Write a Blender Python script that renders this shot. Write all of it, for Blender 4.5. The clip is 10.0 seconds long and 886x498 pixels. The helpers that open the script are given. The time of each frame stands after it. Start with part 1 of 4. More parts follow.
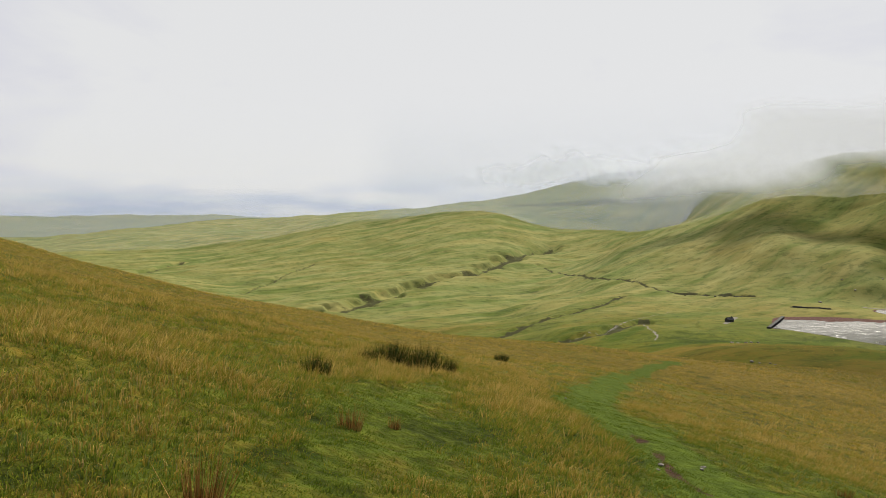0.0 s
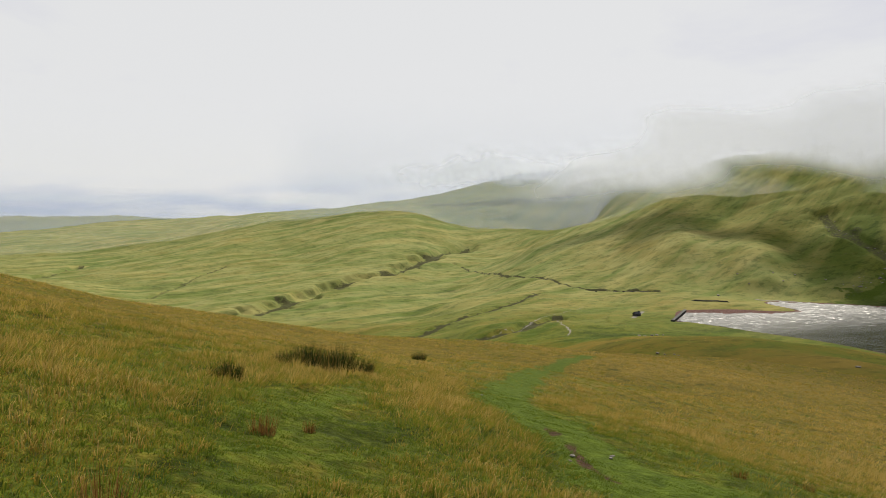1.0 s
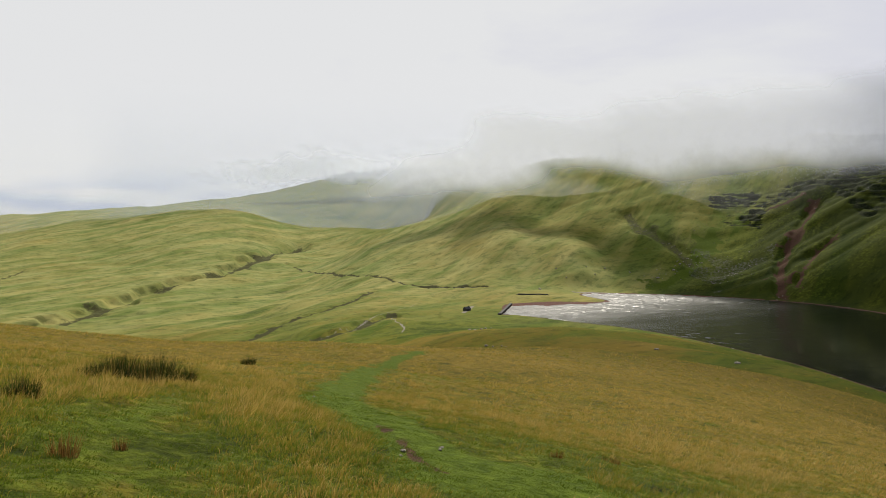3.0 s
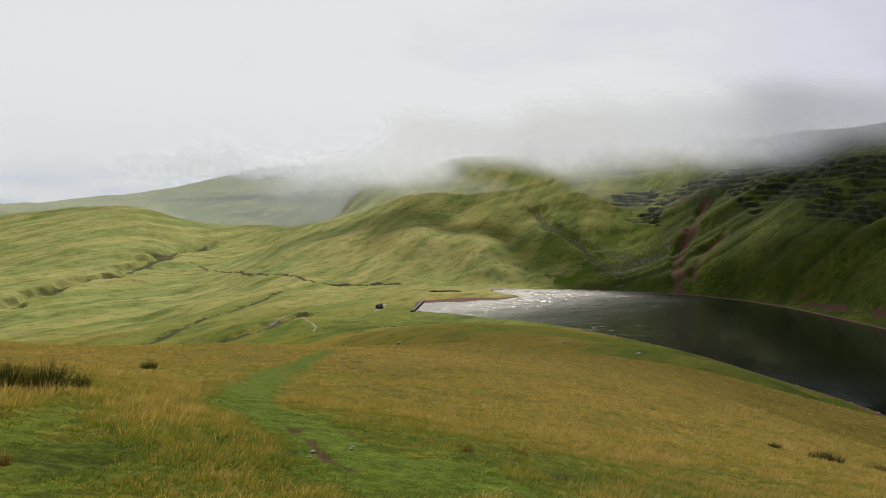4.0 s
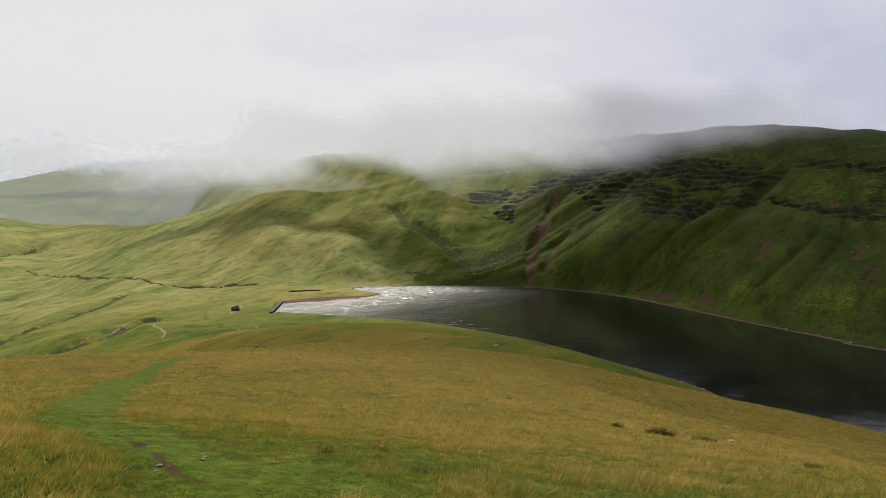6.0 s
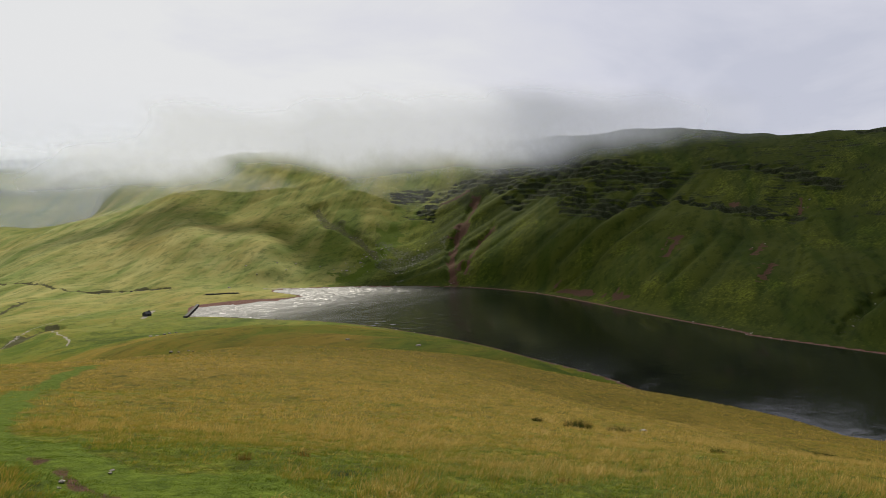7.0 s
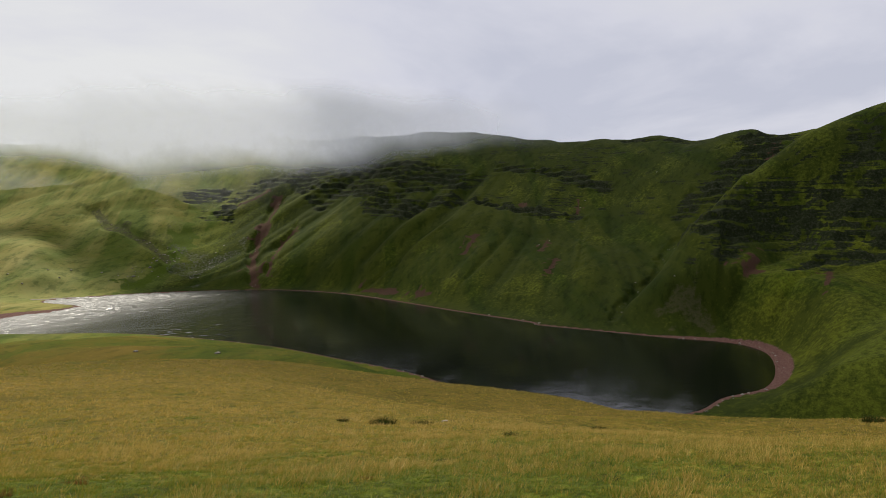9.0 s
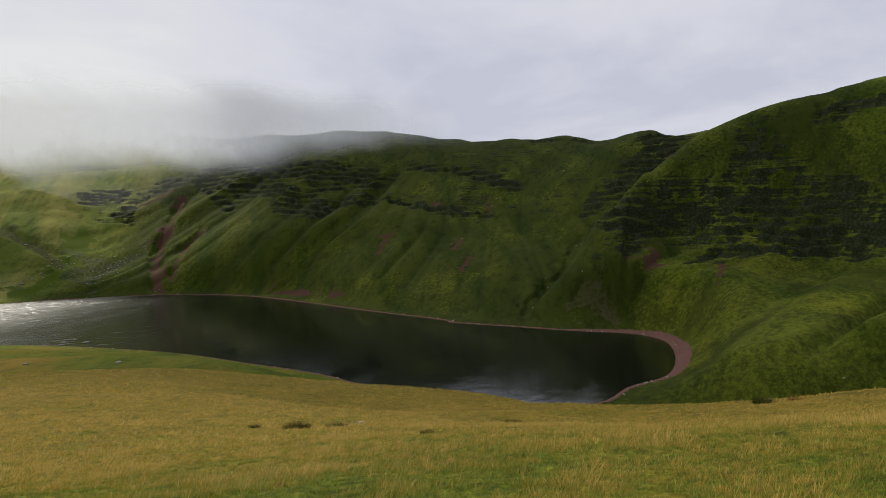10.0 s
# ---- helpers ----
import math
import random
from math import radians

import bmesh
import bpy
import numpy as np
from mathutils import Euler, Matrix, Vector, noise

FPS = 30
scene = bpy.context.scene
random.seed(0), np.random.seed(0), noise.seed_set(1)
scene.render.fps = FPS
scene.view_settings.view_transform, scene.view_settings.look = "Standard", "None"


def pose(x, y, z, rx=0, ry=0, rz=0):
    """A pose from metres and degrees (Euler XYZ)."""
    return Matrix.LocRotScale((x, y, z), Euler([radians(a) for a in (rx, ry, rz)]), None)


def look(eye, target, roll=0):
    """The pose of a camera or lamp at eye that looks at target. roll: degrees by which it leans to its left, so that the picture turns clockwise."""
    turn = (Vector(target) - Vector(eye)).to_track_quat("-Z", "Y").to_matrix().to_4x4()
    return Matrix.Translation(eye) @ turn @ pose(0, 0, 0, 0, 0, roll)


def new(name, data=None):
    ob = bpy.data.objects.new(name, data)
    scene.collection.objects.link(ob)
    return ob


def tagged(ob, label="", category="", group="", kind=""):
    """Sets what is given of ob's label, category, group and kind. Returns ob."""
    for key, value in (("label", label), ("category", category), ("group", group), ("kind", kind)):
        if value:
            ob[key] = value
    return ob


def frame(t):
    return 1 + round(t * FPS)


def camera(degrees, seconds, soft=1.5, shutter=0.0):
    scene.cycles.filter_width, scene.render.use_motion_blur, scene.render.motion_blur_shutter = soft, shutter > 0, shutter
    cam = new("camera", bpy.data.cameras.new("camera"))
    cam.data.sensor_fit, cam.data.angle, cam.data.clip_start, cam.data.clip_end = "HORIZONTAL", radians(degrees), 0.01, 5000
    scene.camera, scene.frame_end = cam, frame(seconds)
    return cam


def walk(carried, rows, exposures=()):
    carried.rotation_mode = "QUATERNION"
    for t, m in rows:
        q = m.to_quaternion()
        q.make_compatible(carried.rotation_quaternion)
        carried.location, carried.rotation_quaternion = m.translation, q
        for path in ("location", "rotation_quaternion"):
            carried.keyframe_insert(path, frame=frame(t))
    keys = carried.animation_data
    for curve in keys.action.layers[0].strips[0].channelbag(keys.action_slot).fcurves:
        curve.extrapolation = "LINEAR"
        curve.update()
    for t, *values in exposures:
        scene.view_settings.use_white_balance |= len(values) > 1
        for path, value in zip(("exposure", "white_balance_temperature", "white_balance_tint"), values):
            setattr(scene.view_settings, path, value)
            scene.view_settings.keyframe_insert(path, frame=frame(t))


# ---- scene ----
# ---------------------------------------------------------------- camera: a slow turn on the spot, arms held out
EYE_Z = 90.0          # above the lake, whose surface is z = 0
ARM = 0.3             # metres between the turning body and the camera
TURN = [              # seconds, yaw, pitch, roll
    (0.0, 0.00, -2.85, -0.60),
    (0.5, -3.59, -2.82, -0.48),
    (1.0, -7.12, -2.81, -0.34),
    (1.5, -10.36, -2.80, -0.18),
    (2.0, -13.36, -2.80, -0.23),
    (2.5, -16.91, -2.79, -0.34),
    (3.0, -21.36, -2.83, -0.35),
    (4.5, -32.01, -3.08, -0.43),
    (5.0, -34.94, -3.12, -0.37),
    (5.5, -37.77, -3.13, -0.34),
    (7.0, -47.57, -3.11, -0.06),
    (7.5, -51.12, -3.11, -0.05),
    (8.0, -55.27, -3.12, -0.02),
    (8.5, -59.69, -3.11, -0.08),
    (9.0, -64.32, -3.10, 0.03),
    (9.5, -68.23, -3.13, 0.30),
    (10.0, -71.77, -3.21, 0.56)]
cam = camera(67.27, 10.0, soft=0.9)
walk(cam, [(t, pose(-ARM * math.sin(radians(yaw)), ARM * math.cos(radians(yaw)), EYE_Z, 90 + pitch, roll, yaw)) for t, yaw, pitch, roll in TURN])

# ---------------------------------------------------------------- light: broken overcast, a hazy sun over the scarp
SUN_AZ, SUN_EL = -36.0, 48.0
to_sun = Vector((-math.sin(radians(SUN_AZ)) * math.cos(radians(SUN_EL)), math.cos(radians(SUN_AZ)) * math.cos(radians(SUN_EL)), math.sin(radians(SUN_EL))))
sun = new("sun", bpy.data.lights.new("sun", "SUN"))
sun.matrix_world = look((0, 0, 800), Vector((0, 0, 800)) - to_sun)
sun.data.energy, sun.data.angle, sun.data.color = 5.0, radians(2), (1.0, 0.93, 0.80)


class Nodes:
    """Short hand for node trees."""

    def __init__(self, tree):
        self.tree = tree
        tree.nodes.clear()

    def put(self, kind, ins=None, **attrs):
        n = self.tree.nodes.new(kind)
        for k, v in attrs.items():
            setattr(n, k, v)
        for k, v in (ins or {}).items():
            if isinstance(v, bpy.types.NodeSocket):
                self.tree.links.new(v, n.inputs[k])
            else:
                n.inputs[k].default_value = v
        return n

    def math(self, op, a, b=0.0, c=0.0, clamp=False):
        return self.put("ShaderNodeMath", {0: a, 1: b, 2: c}, operation=op, use_clamp=clamp).outputs[0]

    def vec(self, op, a, b=(0, 0, 0)):
        n = self.put("ShaderNodeVectorMath", {0: a, 1: b}, operation=op)
        return n.outputs["Value"] if op in ("DOT_PRODUCT", "LENGTH") else n.outputs[0]

    def ramp(self, fac, stops):
        n = self.put("ShaderNodeValToRGB", {0: fac})
        el = n.color_ramp.elements
        while len(el) < len(stops):
            el.new(0.5)
        for e, (p, c) in zip(el, stops):
            e.position, e.color = p, (*c, 1) if len(c) == 3 else c
        return n.outputs[0]

    def mix(self, fac, a, b, blend="MIX"):
        n = self.put("ShaderNodeMix", {0: fac}, data_type="RGBA", blend_type=blend)
        for k, v in ((6, a), (7, b)):
            if isinstance(v, bpy.types.NodeSocket):
                self.tree.links.new(v, n.inputs[k])
            else:
                n.inputs[k].default_value = (*v, 1)
        return n.outputs[2]

    def noise(self, vector, scale, detail=4.0, rough=0.55, dist=0.0, dims="3D"):
        return self.put("ShaderNodeTexNoise", {"Vector": vector, "Scale": scale, "Detail": detail, "Roughness": rough, "Distortion": dist}, noise_dimensions=dims).outputs[0]

    def map(self, fac, a, b, c=0.0, d=1.0):
        return self.put("ShaderNodeMapRange", {0: fac, 1: a, 2: b, 3: c, 4: d}, interpolation_type="SMOOTHSTEP").outputs[0]


scene.cycles.transparent_max_bounces = 32
world = bpy.data.worlds.new("sky")
scene.world = world
world.use_nodes = True
W = Nodes(world.node_tree)
ray = W.put("ShaderNodeTexCoord").outputs["Generated"]
sky = W.put("ShaderNodeTexSky", sky_type="NISHITA", sun_disc=False, sun_elevation=radians(SUN_EL), sun_rotation=radians(-SUN_AZ), altitude=600.0)
clear = W.vec("SCALE", sky.outputs[0])
clear.node.inputs["Scale"].default_value = 0.1
xyz = W.put("ShaderNodeSeparateXYZ", {0: ray})
flat = W.math("MAXIMUM", W.math("ADD", xyz.outputs[2], 0.22), 0.12)
deck = W.put("ShaderNodeCombineXYZ", {0: W.math("DIVIDE", xyz.outputs[0], flat), 1: W.math("DIVIDE", xyz.outputs[1], flat), 2: 0.0}).outputs[0]
billow = W.noise(deck, 0.9, 6.0, 0.55, 0.4)
glow = W.map(W.vec("DOT_PRODUCT", ray, tuple(Vector((-math.sin(radians(-8)), math.cos(radians(-8)), 0.35)).normalized())), 0.45, 0.97)
thick = W.math("SUBTRACT", W.math("ADD", billow, W.math("MULTIPLY", glow, 0.42)), 0.2)
cloud = W.ramp(thick, [(0.22, (0.55, 0.565, 0.66)), (0.36, (0.655, 0.66, 0.74)), (0.5, (0.72, 0.72, 0.76)), (0.62, (0.785, 0.785, 0.785))])
low = W.math("MULTIPLY", W.map(xyz.outputs[2], 0.005, 0.075, 1.0, 0.0), W.map(W.noise(W.put("ShaderNodeMapping", {"Vector": ray, "Scale": (2.2, 2.2, 14.0)}).outputs[0], 1.6, 4.0, 0.55), 0.40, 0.62))
cloud = W.mix(low, cloud, (0.50, 0.56, 0.70))
mixed = W.mix(0.96, clear, cloud)
W.put("ShaderNodeOutputWorld", {0: W.put("ShaderNodeBackground", {0: mixed, 1: 1.0}).outputs[0]})

# ---------------------------------------------------------------- the lie of the land (metres, x y z)
# == terrain
BROW = [(-41.5, 62.4, 87.6), (-39.3, 69.7, 84.9), (-32.7, 79.5, 80.9), (-17.9, 90.2, 77.1), (-6.4, 91.8, 74.3), (6.8, 89.7, 73.0), (17.3, 88.3, 73.1), (29.8, 95.5, 68.5), (40.8, 100.0, 68.7), (47.1, 101.6, 67.3), (59.3, 106.6, 66.4), (72.7, 107.8, 64.3), (87.4, 106.8, 62.2), (102.2, 104.3, 59.5), (123.1, 99.1, 55.1), (142.6, 92.5, 48.2), (150.5, 67.7, 44.5), (141.4, 50.1, 48.4), (130.4, 35.0, 52.8), (114.2, 13.5, 55.9), (107.5, 10.3, 58.9), (97.9, -5.2, 62.8), (90.7, -15.3, 66.6), (84.7, -23.7, 69.9)]
SHORE = [(275, 546), (306, 594), (351, 588), (421, 591), (427, 652), (457, 661), (535, 614), (602, 538), (621, 470), (609, 390), (551, 250), (522, 173), (512, 162), (506, 114), (500, 61), (499, 20), (476, -2), (427, -8), (378, -3), (347, 16), (313, 29), (272, 76), (281, 80), (306, 137), (326, 176), (338, 227), (353, 310), (345, 421), (313, 486), (285, 536)]
CREST = [(627, 1207, 186), (686, 1151, 205), (754, 1071, 213), (762, 1029, 208), (844, 896, 214), (916, 760, 222), (965, 626, 222), (1007, 512, 224), (1022, 434, 223), (1018, 376, 215), (1012, 317, 206), (1006, 225, 201), (991, 137, 200), (940, 39, 187), (900, 10, 188), (849, -42, 178)]
SPUR = [(555, 74, 40), (587, 62, 62), (610, 47, 83), (635, 21, 109), (652, -3, 132), (671, -36, 160), (675, -44, 164), (677, -62, 169), (679, -82, 177), (681, -110, 186), (680, -138, 190), (681, -155, 196), (680, -184, 204), (680, -238, 207)]
PEAK_EDGE = [(395, 1270, 62), (444, 1259, 75), (488, 1248, 91), (538, 1233, 125), (574, 1222, 152)]
MORAINE = [(553, 928, 93), (577, 865, 95), (623, 782, 91), (654, 716, 70), (639, 676, 41), (572, 681, 27), (546, 790, 54), (483, 875, 69)]
MOUND = [(279, 1012, 39), (366, 909, 47), (422, 829, 62), (487, 757, 53), (489, 707, 22), (406, 735, 16), (310, 770, 8), (258, 862, 14)]
OUTLET = [(311, 693, 4), (358, 648, 3), (411, 651, 1), (243, 592, 0), (229, 511, 4), (242, 438, 4), (160, 537, 3), (197, 609, 2), (109, 549, -3), (141, 706, -2)]
BENCH = [(192, 351, 22), (201, 298, 26), (219, 247, 27), (233, 204, 26), (246, 172, 22)]
MOOR = [(-33, 1650, 72), (-298, 1572, 30), (-570, 1387, -19), (-578, 1275, -22), (-118, 1345, 11), (-356, 1093, -23), (-177, 933, -21), (43, 749, -17), (164, 885, -12), (209, 1131, -2), (364, 1352, 24)]
GULLY = [(-173, 802, -25), (-101, 894, -17), (-3, 1030, -3), (123, 1244, 12), (235, 1482, 24)]
VALLEY = [(-45, 638, -19), (9, 600, -17), (70, 556, -12), (-218, 770, -29), (-413, 911, -9)]
FAR_RIDGE = [(-1180, 1975, -6), (-1065, 2151, 21), (-863, 2346, 50), (-568, 2537, 73), (-192, 2693, 110), (108, 2798, 149), (354, 2878, 189), (656, 2927, 246), (992, 2831, 256), (1291, 2708, 250), (-854, 2081, 14), (-515, 2139, 34), (32, 2350, 111), (432, 2361, 99), (765, 2169, 75)]
PLAIN = [(-1827, 2748, 1), (-1737, 3039, 0), (-1725, 3609, 17), (-2214, 3331, 22), (-2656, 3998, 59), (-2129, 4302, 65), (-1485, 4564, 68)]
SCARP_MID = [(720, 709, 91), (796, 537, 112), (687, 465, 48), (861, 352, 126), (684, 281, 50), (820, 183, 100), (625, 140, 38), (713, 98, 62)]
SPUR_FACE = [(588, -56, 62), (566, -150, 64), (626, -111, 108), (615, -13, 76), (440, -10, 23), (397, -52, 31), (382, -102, 36), (328, -32, 20), (290, -78, 31), (498, -48, 39), (469, -103, 44), (443, -158, 48)]
SADDLE = [(156, 1743, 95), (251, 1783, 70), (358, 1785, 56), (472, 1758, 55), (603, 1749, 58), (289, 1574, 43), (384, 1430, 39)]
SADDLE_BACK = [(272, 1931, 56), (393, 1961, 35), (519, 1932, 30), (667, 1886, 29), (642, 1466, 75), (711, 1434, 112)]


def grid_noise(x, y, seed):
    """Smooth value noise between -1 and 1 on a unit lattice."""
    xi, yi = np.floor(x).astype(np.int64), np.floor(y).astype(np.int64)
    fx, fy = x - xi, y - yi
    fx, fy = fx * fx * fx * (fx * (fx * 6 - 15) + 10), fy * fy * fy * (fy * (fy * 6 - 15) + 10)

    def corner(i, j):
        h = (i * 374761393 + j * 668265263 + seed * 974634777) & 0x7FFFFFFF
        h = ((h ^ (h >> 13)) * 1274126177) & 0x7FFFFFFF
        return ((h ^ (h >> 16)) & 0xFFFF) / 32767.5 - 1

    a = corner(xi, yi) * (1 - fx) + corner(xi + 1, yi) * fx
    b = corner(xi, yi + 1) * (1 - fx) + corner(xi + 1, yi + 1) * fx
    return a * (1 - fy) + b * fy


def fbm(x, y, size, octaves, seed, gain=0.5):
    x, y = np.asarray(x, float) / size, np.asarray(y, float) / size
    total, amp = 0, 1.0
    for k in range(octaves):
        total = total + amp * grid_noise(x + 17.3 * k, y - 9.1 * k, seed + k)
        x, y, amp = x * 1.93 + y * 0.4, y * 1.93 - x * 0.4, amp * gain
    return total


def step(v, a, b):
    s = np.clip((v - a) / (b - a), 0, 1)
    return s * s * (3 - 2 * s)


class Plate:
    """A thin plate laid through points (u, v) with values w."""

    def __init__(self, uv, w, soft=0.0):
        self.uv = np.asarray(uv, float)
        n = len(self.uv)
        k = self.bend(self.uv) + soft * np.eye(n)
        p = np.hstack([np.ones((n, 1)), self.uv])
        a = np.block([[k, p], [p.T, np.zeros((3, 3))]])
        self.c = np.linalg.solve(a, np.concatenate([w, np.zeros(3)]))

    def bend(self, q):
        d2 = ((q[:, None, :] - self.uv[None]) ** 2).sum(-1)
        return d2 * np.log(d2 + 1e-12)

    def __call__(self, u, v):
        q = np.stack([np.ravel(u), np.ravel(v)], 1)
        out = np.empty(len(q))
        for i in range(0, len(q), 20000):
            s = q[i:i + 20000]
            out[i:i + 20000] = self.bend(s) @ self.c[:-3] + self.c[-3] + s @ self.c[-2:]
        return out.reshape(np.shape(u))


def smooth_loop(pts, n=6):
    """A closed line rounded through its points."""
    p, out = np.asarray(pts, float), []
    for i in range(len(p)):
        a, b, c, d = p[i - 1], p[i], p[(i + 1) % len(p)], p[(i + 2) % len(p)]
        for s in np.arange(n) / n:
            out.append(0.5 * (2 * b + (c - a) * s + (2 * a - 5 * b + 4 * c - d) * s * s + (3 * b - a - 3 * c + d) * s ** 3))
    return np.array(out)


def to_line(x, y, line, reach=1e9):
    """Distance from (x, y) to a line, and how far along it (0 to 1) the nearest place is."""
    x, y = np.asarray(x, float), np.asarray(y, float)
    line = np.asarray(line, float)[:, :2]
    best, along = np.full(x.shape, 1e9), np.zeros(x.shape)
    near = (x > line[:, 0].min() - reach) & (x < line[:, 0].max() + reach) & (y > line[:, 1].min() - reach) & (y < line[:, 1].max() + reach)
    if not near.any():
        return best, along
    px, py = x[near], y[near]
    b, s = best[near], along[near]
    for i in range(len(line) - 1):
        a, e = line[i], line[i + 1] - line[i]
        f = np.clip(((px - a[0]) * e[0] + (py - a[1]) * e[1]) / (e @ e + 1e-9), 0, 1)
        d = np.hypot(px - a[0] - f * e[0], py - a[1] - f * e[1])
        s = np.where(d < b, (i + f) / (len(line) - 1), s)
        b = np.minimum(b, d)
    best[near], along[near] = b, s
    return best, along


def inside(x, y, loop):
    x, y = np.asarray(x, float), np.asarray(y, float)
    odd = np.zeros(x.shape, bool)
    for (ax, ay), (bx, by) in zip(loop, np.roll(loop, -1, 0)):
        cut = (ay > y) != (by > y)
        odd ^= cut & (x < (bx - ax) * (y - ay) / (by - ay + 1e-12) + ax)
    return odd


LAKE = smooth_loop(SHORE)

# the hill underfoot: a slope that falls towards the lake and rounds off at its brow
_pts, _val = [], []
for _x, _y in [(0, 0)] + [(r * math.cos(a), r * math.sin(a)) for r in (9, 20) for a in np.arange(0, 6.2, 0.785)]:
    _s = _x * 0.87 + _y * 0.5
    _pts.append((_x, _y))
    _val.append(EYE_Z - 1.66 - 0.27 * _s)
for _x, _y, _z in BROW:
    _r = math.hypot(_x, _y)
    _t = (_z - EYE_Z) / _r
    _pts += [(_x * 0.5, _y * 0.5), (_x, _y), (_x * 1.3, _y * 1.3), (_x * 1.9, _y * 1.9)]
    _val += [EYE_Z + _r * 0.5 * (_t - 0.028), _z, EYE_Z + _r * 1.3 * (_t - 0.03), EYE_Z + _r * 1.9 * (_t - 0.16)]
for _x, _y in ((-90, 30), (-80, -60), (0, -110), (60, -110), (-180, 60), (-150, -120), (30, -220)):
    _pts.append((_x, _y))
    _val.append(EYE_Z - 1.66 - 0.24 * (_x * 0.87 + _y * 0.5))
near_plate = Plate(np.array(_pts) / 100, np.array(_val), 0.002)


def squeeze(x, y):
    r = np.hypot(x, y) + 1e-6
    w = np.log1p(r / 300) / r
    return x * w, y * w, r


_land = [p for line in (CREST, PEAK_EDGE, SADDLE, SADDLE_BACK, MORAINE, MOUND, OUTLET, BENCH, MOOR, GULLY, VALLEY, FAR_RIDGE, PLAIN, SCARP_MID) for p in line]
_land += [(x + 70, y + 45, z - 6) for x, y, z in CREST]                                        # the plateau falls back a little
_land += [(700, 20, 62), (770, -30, 96), (760, -120, 110), (640, -60, 30), (560, -20, 12), (520, -120, 5), (420, -90, 0), (330, -80, 0), (640, -200, 60)]   # hidden behind and under the spur
_land += [(x, y, 0) for x, y in SHORE]
_land += [(430, 300, -6), (400, 420, -5), (440, 120, -6)]                                   # lake floor
_land += [(60, 110, 20), (140, 60, 15), (120, 10, 25), (10, 120, 15), (-40, 100, 20), (0, 0, 30), (200, 110, 14), (110, 200, 14), (60, 260, 5), (0, 300, -5), (-60, 420, -12), (-200, 400, 0), (-300, 600, -10)]
_land += [(900, 1300, 235), (1100, 1000, 232), (1300, 700, 222), (1350, 300, 180), (1150, -50, 175), (900, -250, 170), (800, -130, 160), (1000, -120, 180), (1900, 1500, 300), (2000, 0, 240)]   # plateau behind
_land += [(700, 1900, 130), (900, 2600, 260), (300, 3700, 150), (1500, 3600, 280), (-700, 3400, 60), (-300, 4700, 70), (900, 4700, 150)]
_land += [(-300, 0, 150), (-600, -500, 200), (0, -500, 170), (500, -700, 200), (-900, 700, 60), (-2500, 1500, 20), (-3500, -1500, 60), (0, -3500, 120), (3500, -1500, 150), (4000, 2500, 200)]
_land = np.array(_land, float)
_u, _v, _r = squeeze(_land[:, 0], _land[:, 1])
land_plate = Plate(np.stack([_u, _v], 1), (_land[:, 2]) / (_r + 300), 1e-4)

# the spur that stands before the head of the corrie: a ridge with a gully behind it
_spur = list(SPUR) + SPUR_FACE + [(x + 45, y + 32, z - 40) for x, y, z in SPUR[:7]] + [(x + 60, y + 20, z - 12) for x, y, z in SPUR[7:]]
_spur += [(520, 110, 0), (600, 120, 10), (680, 90, 40), (470, 60, -5), (200, -150, 20), (760, -200, 205), (420, -260, 70), (560, -280, 130), (640, -300, 170)]
spur_plate = Plate(np.array([p[:2] for p in _spur]) / 100, np.array([p[2] for p in _spur], float), 2e-3)


def spur_height(x, y):
    out = np.full(np.shape(x), -99.0)
    k = (x > 240) & (x < 900) & (y > -420) & (y < 170)
    if k.any():
        out[k] = spur_plate(x[k] / 100, y[k] / 100) - 90 * (step(x[k], 780, 900) + step(-x[k], -330, -240) + step(-y[k], 300, 420) + step(y[k], 90, 170))
    return out



